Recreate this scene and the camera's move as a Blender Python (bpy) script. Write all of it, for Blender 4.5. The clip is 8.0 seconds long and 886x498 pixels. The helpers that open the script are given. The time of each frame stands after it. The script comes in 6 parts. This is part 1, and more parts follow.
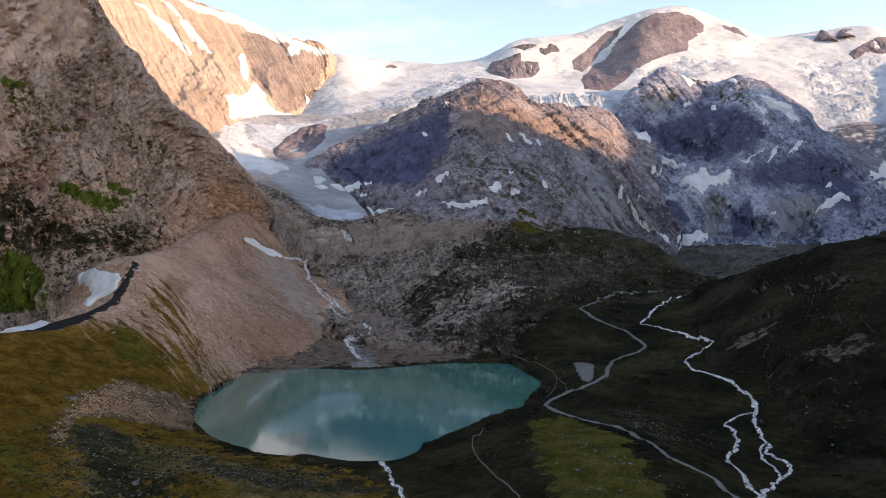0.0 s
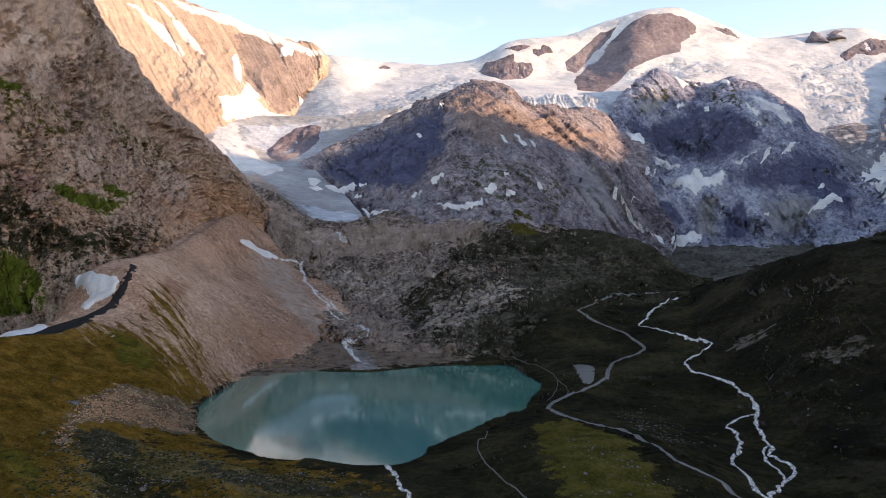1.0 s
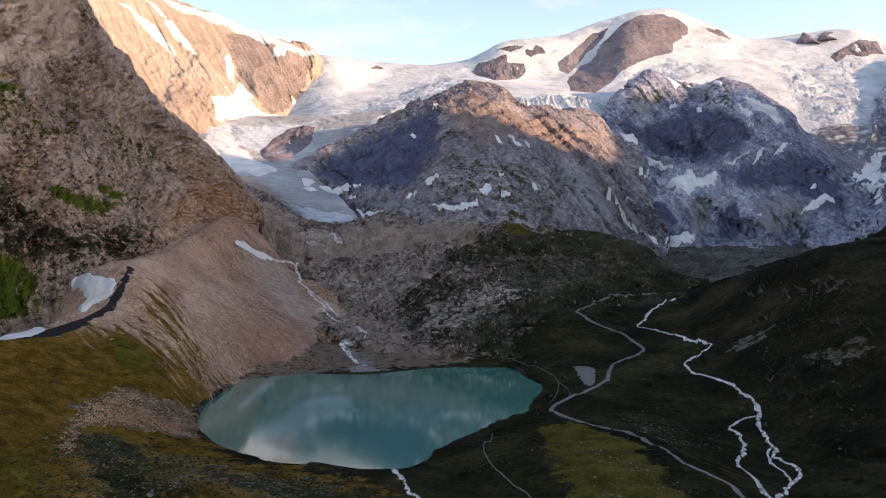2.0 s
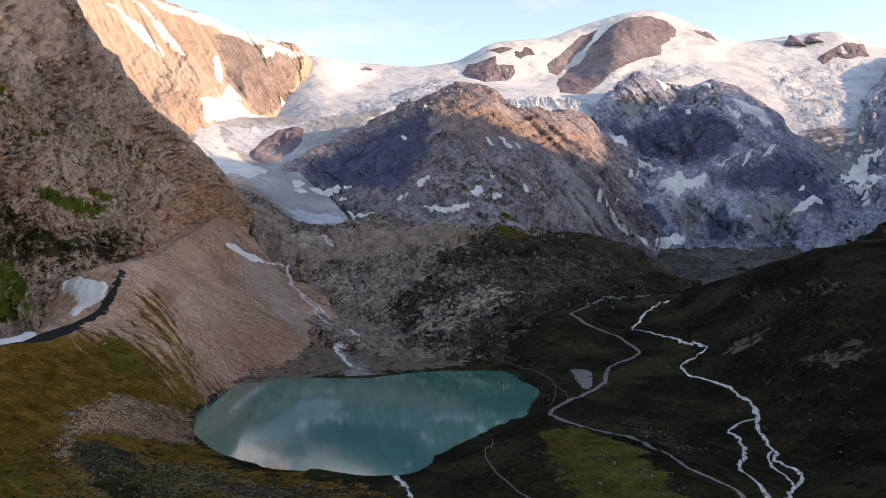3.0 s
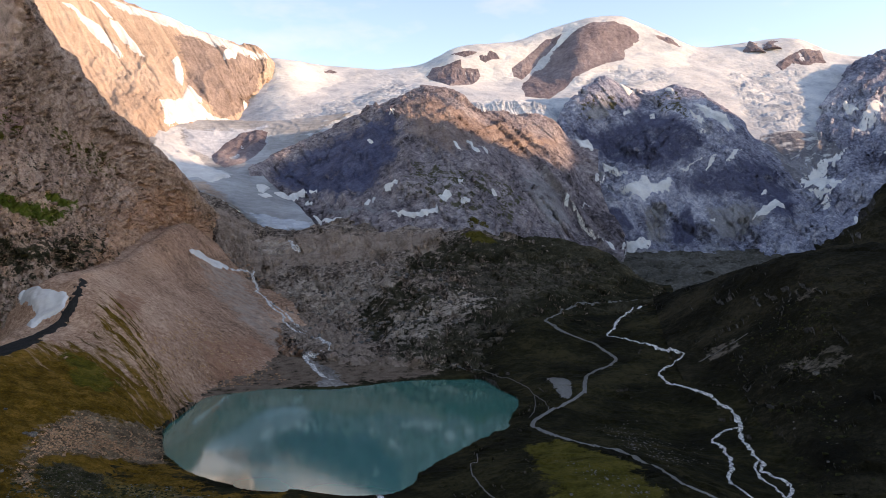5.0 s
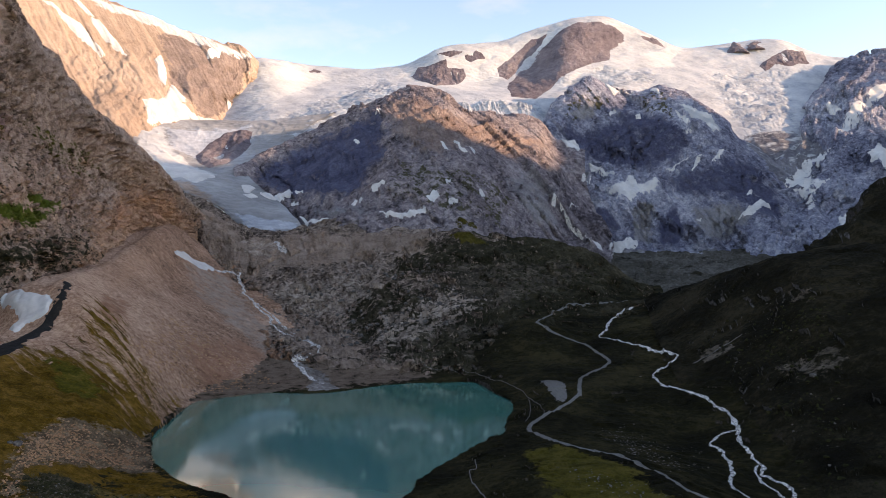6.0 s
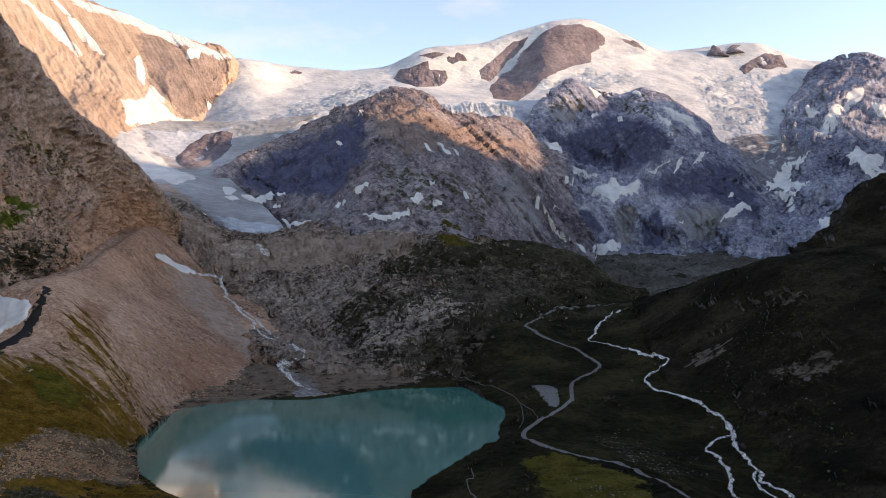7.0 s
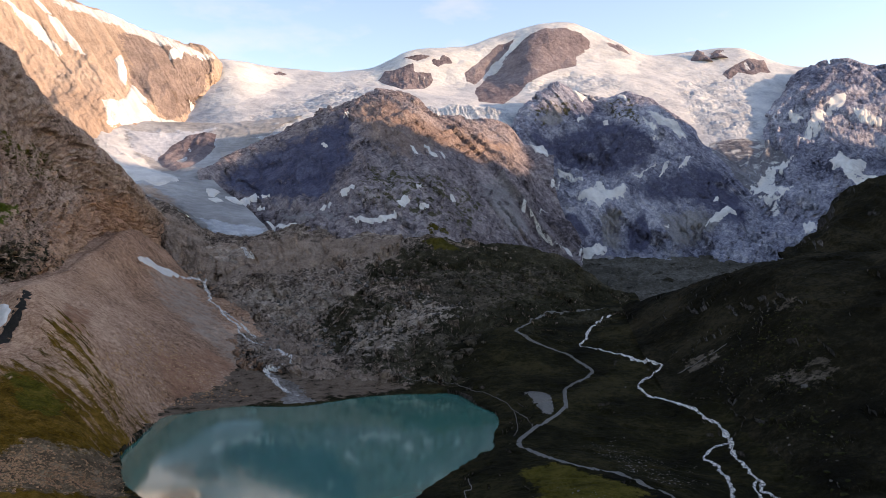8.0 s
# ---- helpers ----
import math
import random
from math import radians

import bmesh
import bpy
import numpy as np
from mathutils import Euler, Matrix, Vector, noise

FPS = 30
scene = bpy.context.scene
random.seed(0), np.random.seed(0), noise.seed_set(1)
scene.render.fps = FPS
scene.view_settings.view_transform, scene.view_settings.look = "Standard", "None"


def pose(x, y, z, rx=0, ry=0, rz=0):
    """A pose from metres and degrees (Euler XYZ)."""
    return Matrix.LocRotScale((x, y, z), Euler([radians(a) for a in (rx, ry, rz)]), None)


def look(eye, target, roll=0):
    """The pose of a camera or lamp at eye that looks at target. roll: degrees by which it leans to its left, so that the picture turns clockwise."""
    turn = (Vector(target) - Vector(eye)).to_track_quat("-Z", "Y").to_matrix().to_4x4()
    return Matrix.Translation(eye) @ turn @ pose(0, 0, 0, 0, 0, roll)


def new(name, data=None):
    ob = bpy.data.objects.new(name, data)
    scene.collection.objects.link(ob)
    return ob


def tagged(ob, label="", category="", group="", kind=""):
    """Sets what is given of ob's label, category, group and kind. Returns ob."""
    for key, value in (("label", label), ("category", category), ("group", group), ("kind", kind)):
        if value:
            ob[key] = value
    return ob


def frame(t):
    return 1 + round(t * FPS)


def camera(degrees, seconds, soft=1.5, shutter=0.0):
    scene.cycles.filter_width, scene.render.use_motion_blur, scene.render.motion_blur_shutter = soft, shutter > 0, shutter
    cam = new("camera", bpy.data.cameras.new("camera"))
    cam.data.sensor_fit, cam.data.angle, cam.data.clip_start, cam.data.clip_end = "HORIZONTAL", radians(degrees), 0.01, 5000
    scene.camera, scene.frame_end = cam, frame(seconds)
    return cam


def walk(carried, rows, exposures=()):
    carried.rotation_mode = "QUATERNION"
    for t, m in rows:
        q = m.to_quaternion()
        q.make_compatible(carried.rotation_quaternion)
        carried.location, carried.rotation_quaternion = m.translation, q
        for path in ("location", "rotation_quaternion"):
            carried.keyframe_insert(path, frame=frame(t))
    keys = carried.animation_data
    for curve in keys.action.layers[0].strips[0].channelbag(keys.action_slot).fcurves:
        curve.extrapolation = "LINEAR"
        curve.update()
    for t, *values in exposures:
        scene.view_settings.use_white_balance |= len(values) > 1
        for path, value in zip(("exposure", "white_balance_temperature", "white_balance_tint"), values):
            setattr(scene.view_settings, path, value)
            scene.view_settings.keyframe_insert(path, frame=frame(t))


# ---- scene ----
cam = camera(58.0, 8.0, soft=0.85)
ROWS = [
    (0.0, 0.00, 0.00, 174.16, 0.000, -0.281, 0.579),
    (0.5, -5.73, -0.01, 175.63, -0.314, -0.269, 0.615),
    (1.0, -11.67, 0.27, 176.96, -0.622, -0.255, 0.647),
    (1.5, -18.14, 1.23, 178.11, -0.956, -0.257, 0.676),
    (3.0, -35.74, 8.64, 181.72, -2.214, -0.185, 0.770),
    (3.5, -40.58, 13.37, 183.09, -2.847, -0.100, 0.815),
    (4.0, -44.81, 19.31, 184.34, -3.537, -0.043, 0.851),
    (4.5, -48.37, 25.85, 185.75, -4.288, -0.000, 0.909),
    (6.0, -62.61, 47.12, 189.15, -6.117, -0.011, 1.096),
    (6.5, -68.90, 54.91, 190.25, -6.806, 0.009, 1.148),
    (7.0, -74.57, 63.20, 191.39, -7.605, 0.097, 1.145),
    (7.5, -79.46, 72.52, 192.42, -8.315, 0.191, 1.071),
    (8.0, -84.16, 82.00, 193.35, -8.876, 0.274, 0.969),
]
walk(cam, [(t, pose(x, y, z, 90 + pitch, roll, yaw)) for t, x, y, z, yaw, pitch, roll in ROWS],
     exposures=((0.0, 1.6, 7800, 18), (8.0, 1.37, 7800, 18)))

# ---- light ----
SUN_ELEVATION, SUN_AZIMUTH = 15.0, 105.0  # azimuth clockwise from the line of view (+y)
world = bpy.data.worlds.new("sky")
scene.world = world
world.use_nodes = True
nt = world.node_tree
sky = nt.nodes.new("ShaderNodeTexSky")
sky.sky_type, sky.sun_disc = "NISHITA", False
sky.sun_elevation, sky.sun_rotation = radians(SUN_ELEVATION), radians(SUN_AZIMUTH)
sky.altitude = 2000
where = nt.nodes.new("ShaderNodeTexCoord")
squash = nt.nodes.new("ShaderNodeMapping")
squash.inputs["Scale"].default_value = (1.0, 1.0, 2.6)
puffs = nt.nodes.new("ShaderNodeTexNoise")
puffs.inputs["Scale"].default_value, puffs.inputs["Detail"].default_value, puffs.inputs["Roughness"].default_value = 7.0, 8.0, 0.55
veil = nt.nodes.new("ShaderNodeValToRGB")
veil.color_ramp.elements[0].position, veil.color_ramp.elements[1].position = 0.54, 0.85
veil.color_ramp.elements[1].color = (0.6, 0.6, 0.6, 1)
clouds = nt.nodes.new("ShaderNodeMix")
clouds.data_type = "RGBA"
clouds.inputs[7].default_value = (2.7, 2.75, 2.85, 1)
nt.links.new(where.outputs["Generated"], squash.inputs[0])
nt.links.new(squash.outputs[0], puffs.inputs["Vector"])
nt.links.new(puffs.outputs[0], veil.inputs[0])
nt.links.new(veil.outputs[0], clouds.inputs[0])
nt.links.new(sky.outputs[0], clouds.inputs[6])
nt.links.new(clouds.outputs[2], nt.nodes["Background"].inputs[0])
nt.nodes["Background"].inputs[1].default_value = 0.15
sun = new("sun", bpy.data.lights.new("sun", "SUN"))
sun.data.energy, sun.data.angle, sun.data.color = 2.6, radians(1.2), (1.0, 0.77, 0.55)
to_sun = Vector((math.sin(radians(SUN_AZIMUTH)) * math.cos(radians(SUN_ELEVATION)),
                 math.cos(radians(SUN_AZIMUTH)) * math.cos(radians(SUN_ELEVATION)), math.sin(radians(SUN_ELEVATION))))
sun.matrix_world = look((0, 0, 3000), Vector((0, 0, 3000)) - to_sun)

# ---- materials ----
def material(name):
    m = bpy.data.materials.new(name)
    m.use_nodes = True
    return m, m.node_tree, m.node_tree.nodes["Principled BSDF"]


def node(nt, kind, **values):
    n = nt.nodes.new("ShaderNode" + kind)
    for k, v in values.items():
        n.inputs[k].default_value = v
    return n


def ground_noise(nt, scale, detail=6.0, rough=0.6, stretch=(1, 1, 1), turn=0.0):
    """Fractal noise over world positions; scale is in features a metre. stretch: along x, y, z turned about z."""
    geo = nt.nodes.new("ShaderNodeNewGeometry")
    mapping = nt.nodes.new("ShaderNodeMapping")
    mapping.vector_type = "TEXTURE"
    mapping.inputs["Rotation"].default_value = [radians(a) for a in (turn if isinstance(turn, tuple) else (0, 0, turn))]
    mapping.inputs["Scale"].default_value = [1 / k for k in stretch]
    nt.links.new(geo.outputs["Position"], mapping.inputs[0])
    n = node(nt, "TexNoise", Scale=scale, Detail=detail, Roughness=rough)
    nt.links.new(mapping.outputs[0], n.inputs["Vector"])
    return n.outputs[0]


def ramp(nt, source, stops):
    r = nt.nodes.new("ShaderNodeValToRGB")
    while len(r.color_ramp.elements) < len(stops):
        r.color_ramp.elements.new(0.5)
    for e, (at, c) in zip(r.color_ramp.elements, stops):
        e.position = at
        e.color = (*c, 1) if len(c) == 3 else c
    nt.links.new(source, r.inputs[0])
    return r.outputs[0]


def mix(nt, factor, a, b):
    m = nt.nodes.new("ShaderNodeMix")
    m.data_type = "RGBA"
    nt.links.new(factor, m.inputs[0])
    nt.links.new(a, m.inputs[6])
    nt.links.new(b, m.inputs[7])
    return m.outputs[2]


def maths(nt, op, a, b=None, clamp=False):
    m = nt.nodes.new("ShaderNodeMath")
    m.operation, m.use_clamp = op, clamp
    for i, v in enumerate((a, b)):
        if v is None:
            continue
        if isinstance(v, (int, float)):
            m.inputs[i].default_value = v
        else:
            nt.links.new(v, m.inputs[i])
    return m.outputs[0]


def bump(nt, bsdf, height, distance, strength=1.0):
    b = nt.nodes.new("ShaderNodeBump")
    b.inputs["Distance"].default_value = distance
    b.inputs["Strength"].default_value = strength
    nt.links.new(height, b.inputs["Height"])
    nt.links.new(b.outputs[0], bsdf.inputs["Normal"])


def flatness(nt):
    geo = nt.nodes.new("ShaderNodeNewGeometry")
    xyz = nt.nodes.new("ShaderNodeSeparateXYZ")
    nt.links.new(geo.outputs["Normal"], xyz.inputs[0])
    return xyz.outputs[2]


def cells(nt, scale, stretch=(1, 1, 1), feature="F1"):
    """Angular blocks: random grey and distance to the block's edge."""
    geo = nt.nodes.new("ShaderNodeNewGeometry")
    mapping = nt.nodes.new("ShaderNodeMapping")
    mapping.inputs["Scale"].default_value = stretch
    warp = node(nt, "TexNoise", Scale=scale * 1.3, Detail=4.0)
    add = nt.nodes.new("ShaderNodeVectorMath")
    add.operation = "MULTIPLY_ADD"
    add.inputs[1].default_value = (0.9 / scale,) * 3
    nt.links.new(geo.outputs["Position"], warp.inputs["Vector"])
    nt.links.new(warp.outputs["Color"], add.inputs[0])
    nt.links.new(geo.outputs["Position"], add.inputs[2])
    nt.links.new(add.outputs[0], mapping.inputs[0])
    v = node(nt, "TexVoronoi", Scale=scale)
    v.feature = feature
    nt.links.new(mapping.outputs[0], v.inputs["Vector"])
    return v


def cover_factor(nt, name, amount=0.8, gain=9.0, top=1.0, grain=0.07, stretch=(1, 1, 1), turn=0.0):
    """How much of a named cover lies on the land here: the mask stored on the land, its edge frayed by noise. top below 1: patchy."""
    mask = nt.nodes.new("ShaderNodeAttribute")
    mask.attribute_name = name
    fray = maths(nt, "MULTIPLY", maths(nt, "SUBTRACT", ground_noise(nt, grain, 10, 0.72, stretch, turn), 0.5), 2 * amount)
    inside = maths(nt, "ADD", maths(nt, "MULTIPLY", mask.outputs["Fac"], top), fray)
    inside = maths(nt, "MULTIPLY", maths(nt, "SUBTRACT", inside, 0.42), gain, clamp=True)
    return maths(nt, "MULTIPLY", inside, maths(nt, "MULTIPLY", mask.outputs["Fac"], 6.0, clamp=True), clamp=True)


def terrain_material(name, rock, grass=None, grass_at=0.5, grass_scale=0.012, scale=1.0, flat_from=0.6, zone=None, stretch=(1, 1, 1), flat_gain=0.9, relief=1.0, contrast=1.0, turn=0.0, covers=(), strata=None, blocky=1.0):
    """Rock in several tones with grain, blocks and bedding; turf where it is flat enough and a patchy noise allows.
    zone: (vector, offset): turf grows more along the vector's direction. covers: (mask, tones, options) of ground of
    another kind, and of painted light and shade.
    strata: (scale, stretch, turn, weight) of the bedding's streaks."""
    m, nt, bsdf = material(name)
    broad = ground_noise(nt, 0.006, 6, 0.6)
    fine = ground_noise(nt, 0.07 * scale, 10, 0.74)
    blocks = cells(nt, 0.07 * scale)
    small = cells(nt, 0.23 * scale)
    large = ground_noise(nt, 0.0022, 4, 0.55)
    tone = maths(nt, "ADD", maths(nt, "MULTIPLY", broad, 0.45), maths(nt, "MULTIPLY", fine, 0.55))
    tone = maths(nt, "ADD", maths(nt, "MULTIPLY", maths(nt, "SUBTRACT", tone, 0.5), contrast), 0.5)
    tone = maths(nt, "ADD", tone, maths(nt, "MULTIPLY", maths(nt, "SUBTRACT", large, 0.5), 0.45))
    for v, k in ((blocks, 0.12 * blocky), (small, 0.1 * blocky)):
        grey = nt.nodes.new("ShaderNodeSeparateColor")
        nt.links.new(v.outputs["Color"], grey.inputs[0])
        tone = maths(nt, "ADD", tone, maths(nt, "MULTIPLY", maths(nt, "SUBTRACT", grey.outputs[0], 0.5), k * contrast))
    bedding = None
    if strata:
        bedding = ground_noise(nt, strata[0], 8, 0.66, strata[1], strata[2])
        tone = maths(nt, "ADD", tone, maths(nt, "MULTIPLY", maths(nt, "SUBTRACT", bedding, 0.5), strata[3]))
    n = len(rock)
    colour = ramp(nt, tone, [(0.3 + 0.4 * i / (n - 1), c) for i, c in enumerate(rock)])
    if grass:
        patch = ground_noise(nt, grass_scale, 9, 0.62, stretch, turn)
        flat = maths(nt, "MULTIPLY", maths(nt, "SUBTRACT", flatness(nt), flat_from), flat_gain)
        where = maths(nt, "ADD", patch, flat)
        if zone:
            geo = nt.nodes.new("ShaderNodeNewGeometry")
            dot = nt.nodes.new("ShaderNodeVectorMath")
            dot.operation = "DOT_PRODUCT"
            dot.inputs[1].default_value = zone[0]
            nt.links.new(geo.outputs["Position"], dot.inputs[0])
            z = maths(nt, "MINIMUM", maths(nt, "MAXIMUM", maths(nt, "ADD", dot.outputs["Value"], zone[1]), -0.5), 0.5)
            where = maths(nt, "ADD", where, z)
        where = maths(nt, "MULTIPLY", maths(nt, "SUBTRACT", where, grass_at), 7.0, clamp=True)
        blend = maths(nt, "ADD", maths(nt, "MULTIPLY", ground_noise(nt, 0.012, 6, 0.6), 0.5), maths(nt, "MULTIPLY", ground_noise(nt, 0.12, 10, 0.85), 0.5))
        turf = ramp(nt, blend, [(0.4, grass[0]), (0.5, grass[1]), (0.6, grass[2])])
        colour = mix(nt, where, colour, turf)
    if covers:
        grain = maths(nt, "ADD", maths(nt, "MULTIPLY", ground_noise(nt, 0.02 * scale, 6, 0.6), 0.45), maths(nt, "MULTIPLY", ground_noise(nt, 0.13 * scale, 10, 0.8), 0.55))
    for mask, tones, options in covers:
        k = len(tones)
        lay = ramp(nt, grain, [(0.38 + 0.24 * i / (k - 1), c) for i, c in enumerate(tones)])
        colour = mix(nt, cover_factor(nt, mask, **options), colour, lay)
    nt.links.new(colour, bsdf.inputs["Base Color"])
    bsdf.inputs["Roughness"].default_value = 0.9
    bsdf.inputs["Specular IOR Level"].default_value = 0.03
    height = maths(nt, "ADD", ground_noise(nt, 0.1 * scale, 11, 0.72), maths(nt, "MULTIPLY", blocks.outputs["Distance"], -0.2))
    height = maths(nt, "ADD", height, maths(nt, "MULTIPLY", small.outputs["Distance"], -0.2))
    if strata:
        height = maths(nt, "ADD", height, maths(nt, "MULTIPLY", bedding, 0.8))
    bump(nt, bsdf, height, 7.0 * relief / scale, 1.0)
    return m


def snow_material(name, tones, scale=0.02, depth=1.5, covers=()):
    """Snow or ice: broad soft tones, fine grain and low ripples. covers as on rock."""
    m, nt, bsdf = material(name)
    tone = maths(nt, "ADD", maths(nt, "MULTIPLY", ground_noise(nt, scale * 0.35, 5, 0.55), 0.6), maths(nt, "MULTIPLY", ground_noise(nt, scale * 4, 8, 0.7, (0.4, 1, 1)), 0.4))
    colour = ramp(nt, tone, [(0.34 + 0.3 * i / (len(tones) - 1), c) for i, c in enumerate(tones)])
    for mask, shades, options in covers:
        lay = ramp(nt, tone, [(0.38 + 0.24 * i / (len(shades) - 1), c) for i, c in enumerate(shades)])
        colour = mix(nt, cover_factor(nt, mask, **options), colour, lay)
    nt.links.new(colour, bsdf.inputs["Base Color"])
    bsdf.inputs["Roughness"].default_value = 0.8
    bsdf.inputs["Specular IOR Level"].default_value = 0.15
    bump(nt, bsdf, ground_noise(nt, scale * 3, 9, 0.65), depth, 0.5)
    return m


TURF = ((0.0433, 0.0242, 0.0036), (0.1215, 0.066, 0.0086), (0.2702, 0.1431, 0.0301))
GREEN_TURF = ((0.0362, 0.0327, 0.0041), (0.0903, 0.0748, 0.0099), (0.1927, 0.1309, 0.0247))
SCRUB = ((0.0411, 0.0323, 0.0102), (0.1131, 0.0816, 0.0254), (0.2879, 0.187, 0.07))
RUBBLE = ((0.0609, 0.0414, 0.0253), (0.1585, 0.1069, 0.0648), (0.3657, 0.2553, 0.1619))
GRIT = ((0.0964, 0.0665, 0.0481), (0.1752, 0.1212, 0.086), (0.2628, 0.1916, 0.1411))
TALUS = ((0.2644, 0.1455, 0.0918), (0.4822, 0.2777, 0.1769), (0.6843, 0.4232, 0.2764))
RED_SCREE = ((0.1911, 0.092, 0.0577), (0.355, 0.1782, 0.1106), (0.4915, 0.2702, 0.1731))
DEBRIS = ((0.2132, 0.1512, 0.1163), (0.3638, 0.2632, 0.202), (0.5018, 0.3752, 0.2957))
PINK_ROCK = ((0.2, 0.12, 0.1), (0.36, 0.22, 0.18), (0.5, 0.33, 0.28))
# bare rock, its colour brightened for the open sky high on the wall
SKYLIT_BARE_ROCK = ((0.4134, 0.273, 0.1995), (0.6201, 0.4225, 0.3143), (0.7992, 0.572, 0.4352))
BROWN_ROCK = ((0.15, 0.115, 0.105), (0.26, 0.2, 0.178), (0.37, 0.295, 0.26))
LUSH = ((0.044, 0.0595, 0.0076), (0.0831, 0.102, 0.0136), (0.1368, 0.1403, 0.0298))
OLIVE = ((0.0392, 0.034, 0.0062), (0.084, 0.068, 0.0123), (0.1456, 0.11, 0.0264))
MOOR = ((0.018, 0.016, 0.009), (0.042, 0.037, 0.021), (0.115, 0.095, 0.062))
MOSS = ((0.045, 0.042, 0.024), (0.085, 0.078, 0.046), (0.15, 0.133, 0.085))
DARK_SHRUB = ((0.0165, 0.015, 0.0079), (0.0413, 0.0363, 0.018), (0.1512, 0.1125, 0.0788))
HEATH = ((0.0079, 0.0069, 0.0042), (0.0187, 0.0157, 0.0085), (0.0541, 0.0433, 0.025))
# darker rock with the blue of shade mixed into its tones
SHADED_ROCK = ((0.0447, 0.0462, 0.0845), (0.0969, 0.0997, 0.1577), (0.1641, 0.1708, 0.2423))
# reddish evening sunlight put into the rock's colour
SUNLIT_ROCK = ((0.1524, 0.1056, 0.0954), (0.2946, 0.2122, 0.186), (0.4369, 0.3441, 0.3059))
APRON = ((0.2, 0.19, 0.195), (0.33, 0.31, 0.315), (0.46, 0.435, 0.435))
WET_GROUND = ((0.0403, 0.0333, 0.0253), (0.0978, 0.0782, 0.0575), (0.2185, 0.1725, 0.1323))
SLAB = ((0.168, 0.13, 0.1038), (0.4256, 0.335, 0.2684), (0.7168, 0.575, 0.4664))
FIRN = ((0.5312, 0.5208, 0.5133), (0.6426, 0.63, 0.6111), (0.7026, 0.6888, 0.6681))
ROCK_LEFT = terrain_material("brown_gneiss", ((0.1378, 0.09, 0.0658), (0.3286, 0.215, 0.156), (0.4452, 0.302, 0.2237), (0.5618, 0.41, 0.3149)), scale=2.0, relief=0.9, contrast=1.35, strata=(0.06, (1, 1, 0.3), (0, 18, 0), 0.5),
                             covers=(("talus", TALUS, {"top": 0.9, "gain": 3.0}), ("bare", SKYLIT_BARE_ROCK, {"top": 0.85}), ("pink", PINK_ROCK, {"top": 0.7}), ("scrub", DARK_SHRUB, {"top": 0.34, "amount": 0.9, "grain": 0.09}), ("olive", OLIVE, {"top": 0.42, "amount": 0.9, "grain": 0.06}), ("dark", DARK_SHRUB, {"top": 0.56, "amount": 1.0, "grain": 0.06}), ("lush", LUSH, {"amount": 0.9, "gain": 7.0, "top": 0.72})))
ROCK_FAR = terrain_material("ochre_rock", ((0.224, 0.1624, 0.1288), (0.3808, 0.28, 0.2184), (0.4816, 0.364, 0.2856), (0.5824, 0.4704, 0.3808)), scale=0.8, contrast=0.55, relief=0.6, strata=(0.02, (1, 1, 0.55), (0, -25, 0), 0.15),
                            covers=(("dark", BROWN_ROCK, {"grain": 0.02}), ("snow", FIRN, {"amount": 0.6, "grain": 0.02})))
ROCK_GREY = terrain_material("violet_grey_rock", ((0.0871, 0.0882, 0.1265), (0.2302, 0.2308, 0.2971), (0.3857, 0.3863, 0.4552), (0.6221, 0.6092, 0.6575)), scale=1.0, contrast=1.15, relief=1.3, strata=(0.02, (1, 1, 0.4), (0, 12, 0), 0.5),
                             covers=(("violet", SHADED_ROCK, {"top": 0.78, "grain": 0.02, "gain": 3.0}), ("moss", MOSS, {"top": 0.42, "grain": 0.04, "amount": 0.9}), ("debris", APRON, {"top": 0.8, "grain": 0.03, "gain": 2.5}), ("snow", FIRN, {"amount": 0.8, "top": 0.8, "grain": 0.02})))
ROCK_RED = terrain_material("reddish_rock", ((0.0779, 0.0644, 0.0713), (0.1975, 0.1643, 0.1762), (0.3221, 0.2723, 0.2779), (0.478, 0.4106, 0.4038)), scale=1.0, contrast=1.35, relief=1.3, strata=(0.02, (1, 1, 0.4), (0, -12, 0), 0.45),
                            covers=(("violet", SHADED_ROCK, {"top": 0.88, "grain": 0.02, "gain": 3.0}), ("sunglow", SUNLIT_ROCK, {"top": 0.85, "grain": 0.02, "gain": 3.0}), ("moss", MOSS, {"top": 0.42, "grain": 0.04, "amount": 0.9}), ("debris", APRON, {"top": 0.7, "grain": 0.03, "gain": 2.5}), ("olive", OLIVE, {"top": 0.5})))
ROCK_PEAK = terrain_material("summit_rock", ((0.0917, 0.0756, 0.0894), (0.1764, 0.144, 0.1594), (0.254, 0.2124, 0.2255), (0.3316, 0.288, 0.2994)), scale=0.7, contrast=0.8, strata=(0.02, (1, 1, 0.35), (0, 20, 0), 0.4))
ROCK_BAR = terrain_material("ice_worn_slabs", ((0.0708, 0.0518, 0.0401), (0.1888, 0.1387, 0.1093), (0.3068, 0.2308, 0.1822), (0.4955, 0.3777, 0.3006)), MOOR, 0.56, 0.03, scale=1.3, contrast=1.4, relief=1.3, blocky=1.6, zone=((0.0016, -0.0006, 0.0), 0.72),
                            covers=(("debris", DEBRIS, {"top": 0.85}), ("heath", MOOR, {"top": 0.58, "amount": 0.9, "grain": 0.05}), ("stony", WET_GROUND, {"top": 0.5, "amount": 1.0, "grain": 0.06}), ("talus", TALUS, {"top": 0.7}), ("slab", SLAB, {"top": 0.5, "amount": 1.0, "grain": 0.06}), ("olive", OLIVE, {})))
